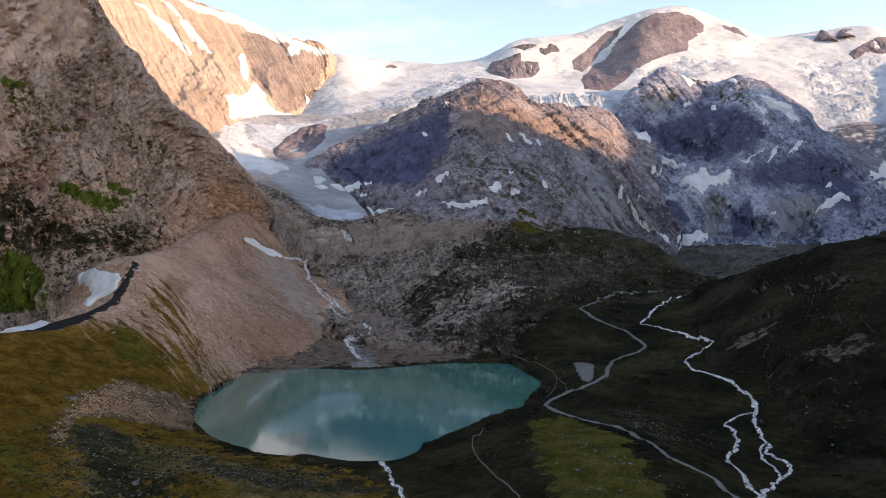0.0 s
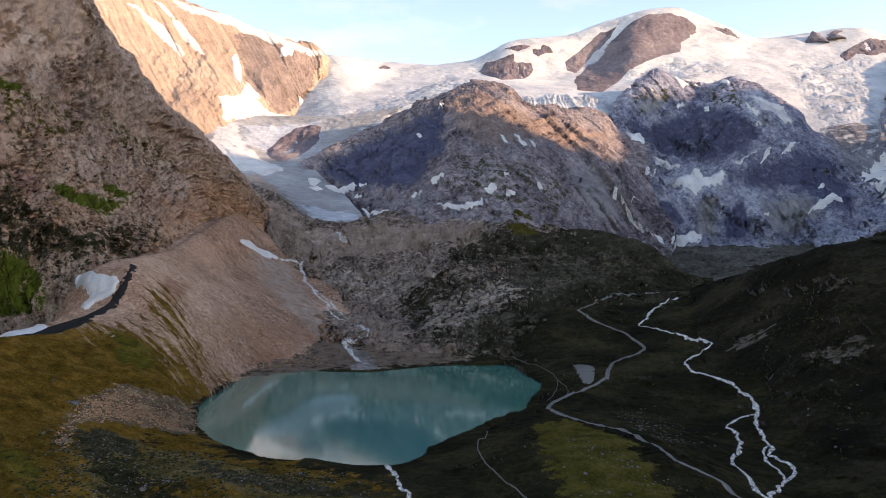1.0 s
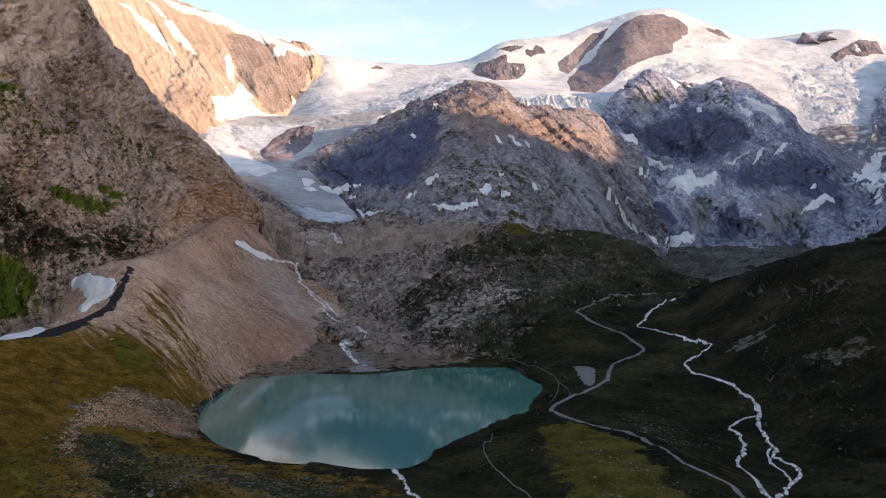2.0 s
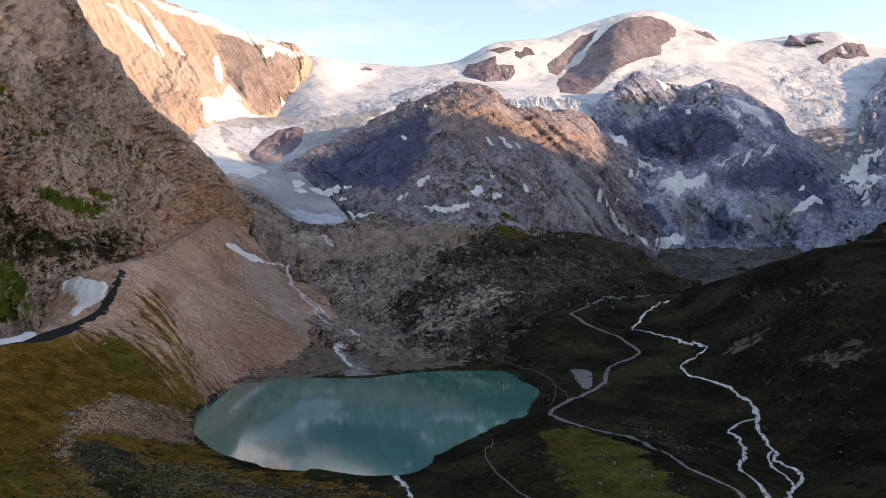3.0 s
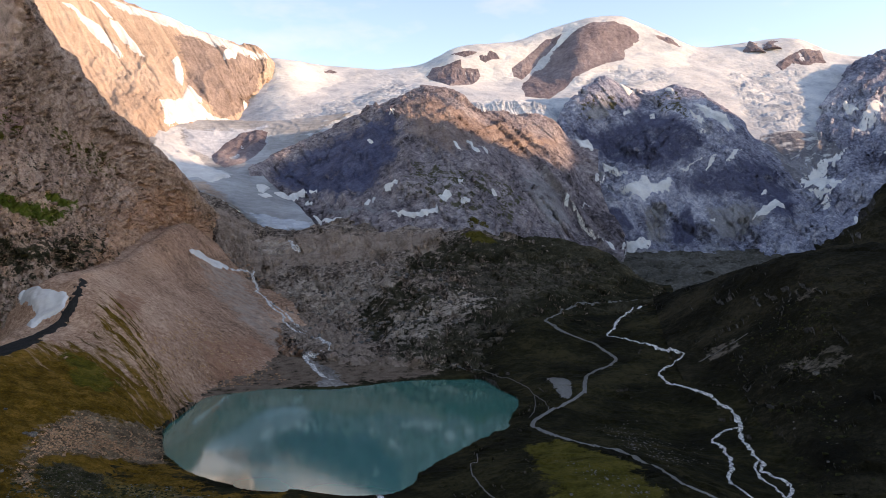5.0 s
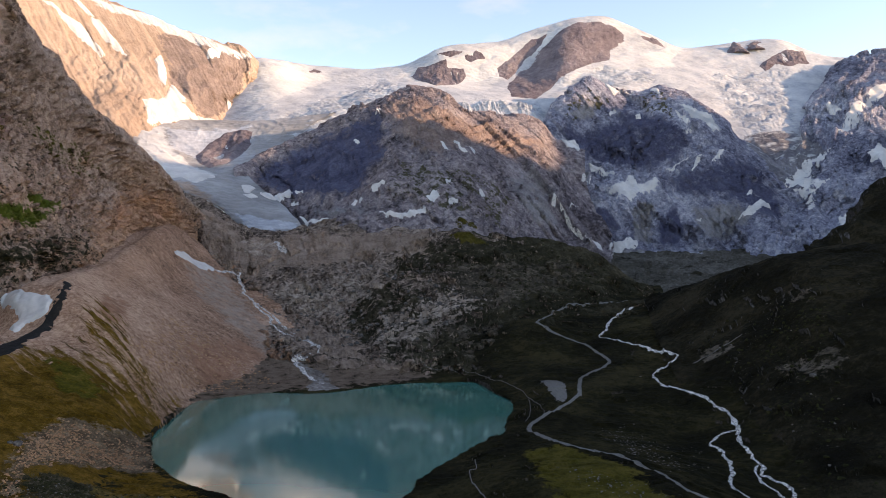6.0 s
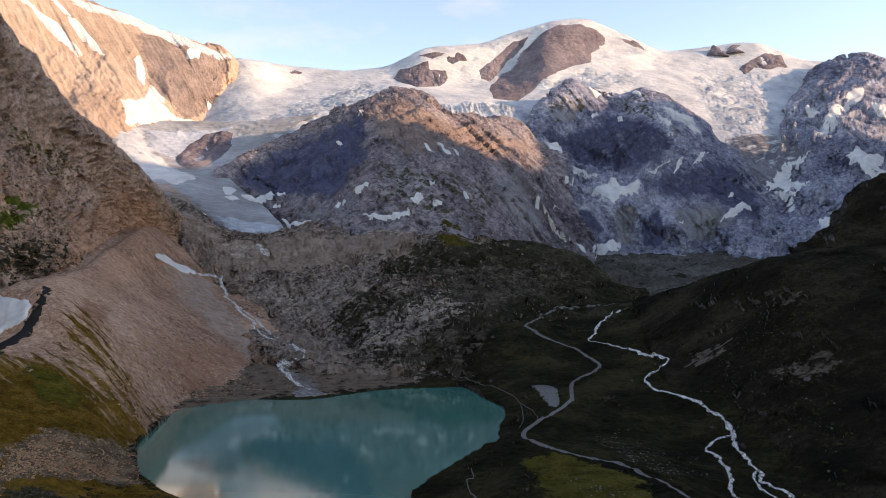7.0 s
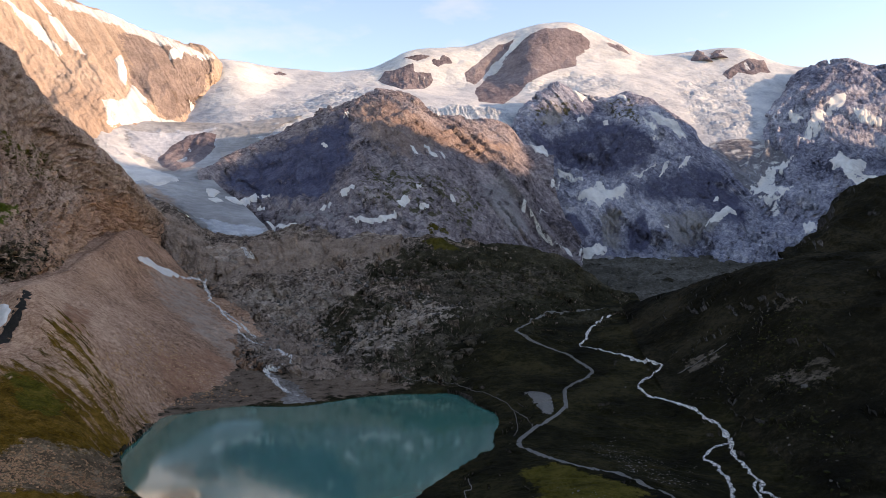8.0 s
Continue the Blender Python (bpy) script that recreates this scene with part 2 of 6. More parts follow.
SCREE = terrain_material("scree", ((0.1474, 0.0806, 0.0505), (0.3465, 0.195, 0.1263), (0.4865, 0.2886, 0.193), (0.6634, 0.4329, 0.3009)), TURF, 0.55, scale=3.0, strata=(0.09, (0.12, 1, 0.25), -42.0, 0.25), grass_scale=0.09, zone=((0.0004, -0.0016, 0.0), 1.80), stretch=(0.12, 1, 0.3), turn=-45.0, flat_gain=0.2, relief=0.8, contrast=1.4,
                         covers=(("debris", DEBRIS, {"top": 0.7, "grain": 0.04, "gain": 3.0}), ("talus", TALUS, {"top": 0.85, "gain": 3.0}), ("red", RED_SCREE, {"top": 0.7, "grain": 0.04, "gain": 3.0}), ("dark", WET_GROUND, {"top": 0.6}), ("turf", TURF, {"top": 0.75, "grain": 0.05, "stretch": (0.3, 1, 0.4), "turn": -45.0}),
                                 ("streaks", TURF, {"top": 0.46, "amount": 0.8, "grain": 0.12, "stretch": (0.1, 1, 0.2), "turn": -40.0}), ("rubble", RUBBLE, {"top": 0.8}), ("scrub", SCRUB, {"top": 0.66}), ("band", DARK_SHRUB, {"top": 0.66}), ("green", GREEN_TURF, {"top": 0.6})))
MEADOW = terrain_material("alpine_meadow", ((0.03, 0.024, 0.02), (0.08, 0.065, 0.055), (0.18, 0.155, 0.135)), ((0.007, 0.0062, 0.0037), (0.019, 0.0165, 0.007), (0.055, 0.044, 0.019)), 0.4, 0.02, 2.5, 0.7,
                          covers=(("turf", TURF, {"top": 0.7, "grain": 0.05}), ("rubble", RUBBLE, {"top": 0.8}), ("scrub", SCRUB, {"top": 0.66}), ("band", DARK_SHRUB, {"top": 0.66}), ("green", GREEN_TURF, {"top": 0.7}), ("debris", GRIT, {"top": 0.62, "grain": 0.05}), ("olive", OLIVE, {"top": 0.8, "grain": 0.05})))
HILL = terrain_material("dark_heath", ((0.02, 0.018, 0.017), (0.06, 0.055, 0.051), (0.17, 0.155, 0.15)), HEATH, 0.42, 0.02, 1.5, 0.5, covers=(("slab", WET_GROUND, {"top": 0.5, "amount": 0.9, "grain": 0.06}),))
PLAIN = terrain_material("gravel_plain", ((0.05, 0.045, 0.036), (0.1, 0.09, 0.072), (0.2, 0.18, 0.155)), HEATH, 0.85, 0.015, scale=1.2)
ICY_ROCK = terrain_material("icy_rock", ((0.12, 0.115, 0.13), (0.24, 0.23, 0.25), (0.36, 0.345, 0.365)), FIRN, 0.62, 0.025, scale=1.0, stretch=(0.5, 1, 1), flat_gain=0.6)
ICE = snow_material("glacier_ice", ((0.33, 0.345, 0.38), (0.5, 0.507, 0.525), (0.64, 0.635, 0.63)), 0.03, 4.0, covers=(("crevasse", ((0.24, 0.265, 0.31), (0.42, 0.44, 0.475), (0.62, 0.63, 0.64)), {"top": 0.8, "grain": 0.02}), ("firn", FIRN, {"amount": 0.4, "grain": 0.01})))
DIRTY_ICE = snow_material("dirty_ice", ((0.19, 0.185, 0.185), (0.32, 0.315, 0.315), (0.46, 0.455, 0.46)), 0.015, 3.0, covers=(("crevasse", ((0.3, 0.32, 0.36), (0.46, 0.48, 0.52), (0.66, 0.67, 0.69)), {"top": 0.8, "grain": 0.03}), ("firn", FIRN, {"amount": 0.4, "grain": 0.015}), ("debris", DEBRIS, {"top": 0.8, "grain": 0.02, "gain": 3.0})))
SNOW = snow_material("old_snow", ((0.54, 0.51, 0.49), (0.67, 0.64, 0.61), (0.78, 0.75, 0.71)), 0.05, 0.8)
GRAVEL = terrain_material("pale_gravel", ((0.11, 0.1, 0.088), (0.16, 0.147, 0.132), (0.2, 0.185, 0.168), (0.26, 0.24, 0.22)), scale=8.0, relief=0.3)
SILT = terrain_material("grey_silt", ((0.09, 0.075, 0.064), (0.17, 0.145, 0.127), (0.25, 0.218, 0.195), (0.4, 0.36, 0.33)), scale=4.0, relief=0.3, strata=(0.12, (1, 0.15, 1), 12.0, 0.6))
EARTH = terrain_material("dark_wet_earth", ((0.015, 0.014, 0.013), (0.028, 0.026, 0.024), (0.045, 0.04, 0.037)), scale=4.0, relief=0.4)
TAN_STONE = terrain_material("tan_stone", ((0.1779, 0.0925, 0.0521), (0.3556, 0.1958, 0.1091), (0.5145, 0.2988, 0.1718), (0.7468, 0.4695, 0.2855)), scale=8.0, relief=0.2)
STONE = terrain_material("loose_stone", ((0.05, 0.043, 0.038), (0.1, 0.088, 0.078), (0.18, 0.16, 0.145), (0.28, 0.25, 0.23)), scale=8.0, relief=0.2)
SHRUB = terrain_material("shrub_leaves", ((0.016, 0.016, 0.007), (0.034, 0.033, 0.014), (0.065, 0.06, 0.026)), scale=8.0, relief=0.2)
WHITEWATER, nt, bsdf = material("white_water")
nt.links.new(ramp(nt, ground_noise(nt, 0.45, 8, 0.75), [(0.41, (0.04, 0.042, 0.04)), (0.47, (0.34, 0.315, 0.295)), (0.53, (0.9, 0.83, 0.76))]), bsdf.inputs["Base Color"])
bsdf.inputs["Roughness"].default_value = 0.7
bsdf.inputs["Specular IOR Level"].default_value = 0.1
bump(nt, bsdf, ground_noise(nt, 0.4, 8, 0.7), 0.8)

# ---- landforms ----
def lattice(seed, size=256):
    return np.random.RandomState(seed).rand(size, size)


LATTICES = [lattice(s) for s in range(12)]


def value_noise(x, y, k):
    g = LATTICES[k % 12]
    xi, yi = np.floor(x).astype(int), np.floor(y).astype(int)
    u, v = x - xi, y - yi
    u, v = u * u * u * (u * (u * 6 - 15) + 10), v * v * v * (v * (v * 6 - 15) + 10)
    a, b, c, d = (g[(xi + i) % 256, (yi + j) % 256] for i, j in ((0, 0), (1, 0), (0, 1), (1, 1)))
    return (a * (1 - u) + b * u) * (1 - v) + (c * (1 - u) + d * u) * v


def fractal(x, y, size, octaves=6, gain=0.5, ridged=False, seed=0):
    """Noise of about -1 to 1 whose largest features are size metres."""
    total, amp, norm = 0.0, 1.0, 0.0
    for k in range(octaves):
        c, s = math.cos(0.7 * k + 0.3), math.sin(0.7 * k + 0.3)
        n = value_noise((x * c - y * s) / size * 2 ** k + 17.3 * k, (x * s + y * c) / size * 2 ** k + 5.1 * k, k + seed) * 2 - 1
        if ridged:
            n = 1 - 2 * np.abs(n)
        total, norm, amp = total + n * amp, norm + amp, amp * gain
    return total / norm * 1.6


def spline(points, n):
    """n places along a smooth curve through the rows of points (rows, ..., 3)."""
    p = np.asarray(points, float)
    p = np.concatenate([2 * p[:1] - p[1:2], p, 2 * p[-1:] - p[-2:-1]])
    t = np.linspace(0, len(p) - 3 - 1e-6, n)
    i = t.astype(int)
    t = (t - i).reshape(-1, *([1] * (p.ndim - 1)))
    a, b, c, d = p[i], p[i + 1], p[i + 2], p[i + 3]
    m0, m1 = 0.4 * (c - a), 0.4 * (d - b)
    return (2 * t**3 - 3 * t**2 + 1) * b + (t**3 - 2 * t**2 + t) * m0 + (-2 * t**3 + 3 * t**2) * c + (t**3 - t**2) * m1


def grid_mesh(name, p, mat):
    """A smooth-shaded sheet from a grid of places (rows, columns, 3)."""
    r, c = p.shape[:2]
    k = np.arange(r * c).reshape(r, c)
    quads = np.stack([k[:-1, :-1], k[:-1, 1:], k[1:, 1:], k[1:, :-1]], -1).reshape(-1, 4)
    me = bpy.data.meshes.new(name)
    me.vertices.add(r * c)
    me.vertices.foreach_set("co", p.reshape(-1).astype(np.float32))
    me.loops.add(quads.size)
    me.loops.foreach_set("vertex_index", quads.reshape(-1).astype(np.int32))
    me.polygons.add(len(quads))
    me.polygons.foreach_set("loop_start", np.arange(0, quads.size, 4, dtype=np.int32))
    me.update(calc_edges=True)
    me.shade_smooth()
    me.materials.append(mat)
    if sum(me.polygons[i].normal.z for i in range(0, len(quads), max(1, len(quads) // 200))) < 0:
        me.flip_normals()
    return me


def surface(lines, rows, columns):
    p = spline(lines, rows)
    return spline(p.transpose(1, 0, 2), columns).transpose(1, 0, 2)


def normals(p):
    n = np.cross(np.gradient(p, axis=1), np.gradient(p, axis=0))
    n /= np.linalg.norm(n, axis=2, keepdims=True) + 1e-9
    return n * np.where(n[..., 2:] < 0, -1, 1)


def behind(line, away, down):
    """The hidden back of a crest: the line moved away from the valley and down."""
    return [(x + away[0], y + away[1], z - down) for x, y, z in line]


def rough(p, size, height, gain=0.55, octaves=7, ridged=True, seed=0, keep=0.0):
    """Pushes a sheet out along its normals by a fractal relief."""
    n = normals(p)
    r = fractal(p[..., 0] + 0.6 * p[..., 2], p[..., 1] - 0.5 * p[..., 2], size, octaves, gain, ridged, seed)
    return p + n * (r * height)[..., None]


def faceted(p, size, height, seed=0):
    """Breaks a sheet into tilted blocks, as jointed rock breaks."""
    x, y = (p[..., 0] + 0.6 * p[..., 2]) / size, (p[..., 1] - 0.5 * p[..., 2]) / size
    x, y = x + 0.35 * fractal(x, y, 0.7, 4, seed=seed), y + 0.35 * fractal(x, y, 0.7, 4, seed=seed + 3)
    xi, yi = np.floor(x).astype(int), np.floor(y).astype(int)
    near, rise = np.full(x.shape, 9.0), np.zeros(x.shape)
    a, b, c, d, e = (LATTICES[(seed + k) % 12] for k in range(5))
    for i in (-1, 0, 1):
        for j in (-1, 0, 1):
            u, v = (xi + i) % 256, (yi + j) % 256
            dx, dy = x - xi - i - a[u, v], y - yi - j - b[u, v]
            dist = dx * dx + dy * dy
            r = c[u, v] - 0.5 + 1.6 * dx * (d[u, v] - 0.5) + 1.6 * dy * (e[u, v] - 0.5)
            rise = np.where(dist < near, r, rise)
            near = np.minimum(near, dist)
    return p + normals(p) * (rise * height)[..., None]


def fluted(p, crest_row, size, depth, seed=0):
    """Cuts gullies and ribs that run down the slope from the crest."""
    rows = p.shape[0]
    line = p[crest_row]
    s = np.concatenate([[0], np.cumsum(np.linalg.norm(np.diff(line, axis=0), axis=1))])[None, :]
    fall = np.linalg.norm(p - line[None], axis=2)
    wander = size * 0.8 * fractal(p[..., 0], p[..., 1] + p[..., 2], size * 2.5, 4, seed=seed + 1)
    r = fractal(s + wander, fall * 0.22, size, 6, 0.55, True, seed)
    r += 0.5 * fractal(s * 1.0 + 0.5 * fall + wander, fall * 0.5, size * 0.5, 5, 0.55, True, seed + 5)
    fade = np.clip(fall / (2.0 * size), 0.15, 1)
    return p + normals(p) * (r * depth * fade)[..., None]


def polygon_distance(poly, x, y):
    best, inside = np.full(x.shape, 1e9), np.zeros(x.shape, bool)
    for (ax, ay), (bx, by) in zip(poly, np.roll(poly, -1, 0)):
        dx, dy = bx - ax, by - ay
        t = np.clip(((x - ax) * dx + (y - ay) * dy) / (dx * dx + dy * dy + 1e-9), 0, 1)
        best = np.minimum(best, (x - ax - t * dx) ** 2 + (y - ay - t * dy) ** 2)
        inside ^= ((ay > y) != (by > y)) & (x < dx * (y - ay) / (dy + 1e-12) + ax)
    return np.sqrt(best) * np.where(inside, -1, 1)


LAND = {}
COVERS = {}


def landform(name, lines, size, relief, mat, rows, columns, label, category, kind="structure", shape=None, flutes=None, facets=(), crest_line=1, **more):
    p = surface(lines, rows, columns)
    plain = p
    if flutes:
        p = fluted(p, round(rows * crest_line / (len(lines) - 1)), *flutes)
    for k, (block, step) in enumerate(facets):
        p = faceted(p, block, step, 2 * k)
    p = rough(p, size, relief, **more)
    if shape:
        p = shape(p)
    ob = tagged(new(name, grid_mesh(name, p, mat)), label, category, kind=kind)
    plane, masks = COVERS.get(name, ("xy", {}))
    u, v = (plain[..., "xyz".index(axis)] for axis in plane)
    for mask, outlines in masks.items():
        value = np.zeros(u.shape)
        for outline in outlines:
            poly = np.array(outline, float)
            soft = 0.22 * math.sqrt(np.ptp(poly[:, 0]) * np.ptp(poly[:, 1]))
            value = np.maximum(value, np.clip(0.5 - polygon_distance(poly, u, v) / soft, 0, 1))
        ob.data.attributes.new(mask, "FLOAT", "POINT").data.foreach_set("value", value.reshape(-1).astype(np.float32))
    LAND[name] = ob
    return ob


# landform lines: feature lines of each form, x y z in metres
left_wall_crest = [(-887, 800, 766), (-833, 1150, 803), (-736, 1450, 739), (-721, 1700, 643), (-673, 1900, 522), (-603, 2120, 438), (-516, 2330, 285), (-439, 2350, 169)]
left_wall_upper = [(-846, 760, 523), (-792, 1080, 589), (-721, 1360, 541), (-691, 1550, 481), (-647, 1720, 392), (-611, 1950, 338), (-534, 2200, 256), (-448, 2230, 157)]
left_wall_middle = [(-804, 720, 327), (-750, 1010, 399), (-702, 1270, 373), (-656, 1400, 323), (-603, 1500, 269), (-598, 1750, 253), (-550, 2080, 222), (-456, 2120, 147)]
left_wall_lower = [(-773, 690, 199), (-714, 950, 251), (-670, 1180, 226), (-623, 1270, 202), (-559, 1330, 184), (-545, 1560, 184), (-530, 1950, 185), (-463, 2050, 135)]
left_wall_foot = [(-741, 660, 81), (-685, 900, 101), (-642, 1100, 83), (-605, 1180, 88), (-539, 1240, 117), (-507, 1480, 121), (-477, 1850, 119), (-445, 2000, 85)]
moraine_crest = [(-471, 560, 73), (-489, 700, 77), (-473, 850, 81), (-441, 950, 80), (-447, 1090, 99), (-460, 1194, 153), (-484, 1480, 173), (-496, 1760, 219), (-505, 2060, 256), (-445, 2230, 190)]
moraine_upper = [(-370, 480, 53), (-398, 600, 48), (-417, 790, 58), (-399, 900, 60), (-387, 1020, 73), (-380, 1130, 101), (-401, 1420, 114), (-425, 1720, 137), (-431, 1990, 170), (-389, 2120, 151)]
moraine_lower = [(-312, 470, 35), (-326, 570, 30), (-344, 740, 33), (-317, 820, 29), (-314, 930, 29), (-321, 1090, 49), (-320, 1350, 57), (-333, 1650, 77), (-346, 1920, 108), (-338, 2020, 126)]
moraine_foot = [(-235, 420, 20), (-237, 500, 15), (-260, 670, 8), (-261, 790, -1), (-272, 900, -2), (-282, 1150, 3), (-235, 1300, 5), (-221, 1600, 17), (-299, 1880, 89), (-317, 2000, 119)]
sunlit_ridge_crest = [(-2046, 3300, 1556), (-1678, 3500, 1462), (-1390, 3650, 1385), (-1217, 3750, 1331), (-1006, 3850, 1275), (-778, 3930, 1193), (-618, 3970, 1162), (-531, 3980, 1085)]
sunlit_ridge_middle = [(-1865, 3000, 1007), (-1514, 3150, 1022), (-1260, 3300, 1013), (-1083, 3400, 964), (-887, 3480, 931), (-715, 3600, 930), (-599, 3750, 933), (-534, 3850, 925)]
sunlit_ridge_lower = [(-1684, 2700, 523), (-1350, 2800, 532), (-1111, 2900, 604), (-979, 3000, 627), (-863, 3200, 690), (-711, 3450, 752), (-623, 3650, 810), (-568, 3800, 862)]
ice_crest = [(-875, 4120, 1156), (-495, 4110, 1138), (-278, 4330, 1156), (-2, 4330, 1132), (209, 4270, 1144), (385, 4200, 1233), (698, 4300, 1285), (953, 4350, 1382), (1147, 4386, 1452), (1353, 4400, 1463), (1635, 4450, 1359), (1811, 4500, 1307), (2153, 4550, 1355), (2443, 4550, 1384), (2733, 4500, 1272), (3401, 4300, 1155)]
ice_upper = [(-855, 4020, 1004), (-461, 3820, 984), (-256, 3980, 1010), (-3, 3960, 1000), (194, 3970, 1011), (389, 3960, 1021), (616, 3980, 1023), (844, 4060, 1067), (975, 3950, 1083), (1210, 4080, 1168), (1494, 4150, 1197), (1729, 4150, 1151), (1939, 4100, 1094), (2173, 4050, 1051), (2398, 3950, 971), (2926, 3700, 835)]
ice_middle = [(-785, 3680, 770), (-416, 3430, 751), (-226, 3500, 805), (-3, 3540, 857), (173, 3560, 875), (374, 3560, 847), (550, 3560, 846), (735, 3600, 851), (900, 3650, 872), (1111, 3750, 942), (1385, 3850, 1001), (1582, 3800, 948), (1773, 3750, 883), (1957, 3650, 810), (2124, 3500, 707), (2529, 3200, 542)]
ice_lower = [(-747, 3280, 581), (-405, 3150, 610), (-207, 3200, 672), (-4, 3300, 720), (165, 3400, 759), (362, 3450, 778), (530, 3430, 773), (700, 3430, 778), (862, 3500, 745), (1050, 3550, 751), (1294, 3600, 757), (1455, 3500, 689), (1629, 3450, 631), (1768, 3300, 562), (1910, 3150, 454), (2291, 2900, 323)]
tongue_head = [(-960, 3300, 718), (-833, 3350, 725), (-677, 3400, 732), (-506, 3380, 727), (-335, 3350, 732), (-146, 3350, 754)]
tongue_upper = [(-863, 3000, 584), (-747, 3000, 572), (-630, 3000, 546), (-514, 3000, 536), (-414, 3050, 567), (-313, 3120, 610)]
tongue_middle = [(-707, 2580, 426), (-648, 2600, 429), (-591, 2630, 435), (-531, 2660, 441), (-471, 2690, 447), (-421, 2740, 458)]
tongue_lower = [(-560, 2490, 366), (-510, 2490, 359), (-455, 2490, 352), (-400, 2500, 348), (-345, 2510, 342), (-290, 2530, 334)]
tongue_snout = [(-440, 2410, 312), (-392, 2360, 270), (-345, 2335, 252), (-300, 2325, 247), (-255, 2325, 250), (-218, 2335, 262)]
hump_crest = [(-454, 2760, 440), (-374, 2900, 525), (-236, 2980, 602), (-88, 3010, 677), (40, 3020, 742), (149, 3050, 789), (267, 3050, 767), (358, 3100, 705), (525, 3250, 711), (691, 3330, 718), (765, 3300, 631), (841, 3150, 553)]
hump_upper = [(-447, 2660, 397), (-370, 2720, 432), (-237, 2740, 479), (-99, 2680, 511), (33, 2570, 526), (123, 2560, 533), (223, 2560, 523), (300, 2600, 519), (443, 2750, 528), (600, 2900, 525), (683, 2950, 489), (787, 2950, 446)]
hump_lower = [(-400, 2700, 380), (-330, 2620, 362), (-215, 2480, 322), (-85, 2300, 294), (26, 2200, 281), (104, 2200, 273), (189, 2200, 272), (263, 2230, 273), (393, 2350, 268), (524, 2500, 264), (637, 2600, 230), (795, 2700, 193)]
hump_foot = [(-350, 2560, 240), (-290, 2460, 205), (-185, 2270, 190), (-78, 2100, 166), (23, 2000, 151), (92, 1980, 151), (169, 1980, 150), (235, 2000, 149), (359, 2150, 146), (481, 2300, 143), (587, 2400, 133), (735, 2500, 121)]
right_rock_crest = [(718, 3350, 627), (777, 3450, 786), (881, 3520, 877), (986, 3541, 935), (1067, 3560, 913), (1193, 3600, 885), (1346, 3600, 919), (1453, 3550, 872), (1569, 3450, 754), (1594, 3400, 661), (1675, 3300, 563), (1781, 3200, 392), (1878, 3100, 230)]
right_rock_upper = [(674, 3150, 511), (708, 3150, 555), (806, 3230, 609), (925, 3330, 645), (990, 3310, 642), (1072, 3240, 631), (1169, 3130, 614), (1255, 3070, 583), (1380, 3060, 537), (1454, 3080, 506), (1547, 3050, 426), (1658, 2980, 303), (1769, 2920, 196)]
right_rock_lower = [(609, 2900, 361), (646, 2880, 349), (722, 2900, 350), (804, 2900, 349), (865, 2900, 348), (958, 2900, 347), (1081, 2900, 346), (1175, 2880, 344), (1284, 2850, 331), (1355, 2830, 319), (1419, 2800, 277), (1546, 2780, 226), (1666, 2750, 165)]
right_rock_foot = [(576, 2750, 176), (615, 2750, 166), (685, 2760, 156), (763, 2760, 155), (822, 2760, 158), (910, 2760, 161), (1020, 2740, 160), (1108, 2720, 159), (1215, 2700, 154), (1282, 2680, 150), (1342, 2650, 149), (1457, 2620, 139), (1574, 2600, 129)]
far_right_crest = [(2022, 3700, 661), (2314, 3950, 972), (2563, 4100, 1151), (2814, 4150, 1219), (3078, 4150, 1199), (3434, 4050, 1239), (4081, 3800, 1298)]
far_right_middle = [(1572, 3100, 386), (1776, 3150, 455), (1955, 3150, 520), (2156, 3150, 562), (2378, 3150, 582), (2627, 3050, 609), (3005, 2800, 607)]
far_right_foot = [(1249, 2650, 150), (1409, 2600, 149), (1544, 2550, 148), (1709, 2500, 146), (1848, 2450, 145), (2065, 2400, 143), (2360, 2200, 141)]
rock_bar_crest = [(-693, 2560, 402), (-531, 2480, 359), (-400, 2370, 268), (-270, 2315, 244), (-136, 2300, 274), (-5, 2230, 259), (99, 2100, 233), (191, 1990, 230), (298, 1950, 211), (425, 1900, 195), (492, 1850, 167), (530, 1780, 113), (554, 1700, 80)]
rock_bar_upper = [(-535, 2200, 170), (-387, 2070, 155), (-322, 2030, 143), (-230, 2060, 161), (-119, 2000, 160), (-5, 1900, 153), (84, 1800, 140), (167, 1750, 147), (260, 1700, 134), (368, 1650, 117), (430, 1620, 103), (476, 1600, 86), (508, 1560, 81)]
rock_bar_lower = [(-383, 1900, 62), (-274, 1800, 42), (-215, 1735, 32), (-138, 1700, 36), (-51, 1600, 32), (15, 1480, 37), (76, 1430, 41), (134, 1400, 43), (203, 1400, 57), (280, 1440, 74), (361, 1480, 72), (432, 1490, 77), (487, 1480, 77)]
rock_bar_foot = [(-282, 1500, 1), (-208, 1430, 8), (-163, 1390, 8), (-100, 1340, 6), (-42, 1310, 7), (13, 1280, 7), (65, 1240, 9), (116, 1220, 12), (179, 1240, 27), (253, 1300, 47), (325, 1330, 52), (397, 1370, 58), (466, 1400, 60)]
right_hill_crest = [(478, 1500, 89), (501, 1400, 112), (528, 1320, 133), (562, 1250, 157), (608, 1200, 171), (649, 1170, 179), (713, 1100, 186), (790, 1000, 190), (902, 900, 193)]
right_hill_upper = [(394, 1250, 59), (411, 1150, 59), (440, 1100, 68), (485, 1080, 96), (514, 1015, 125), (552, 980, 130), (596, 900, 133), (660, 800, 130), (697, 650, 137)]
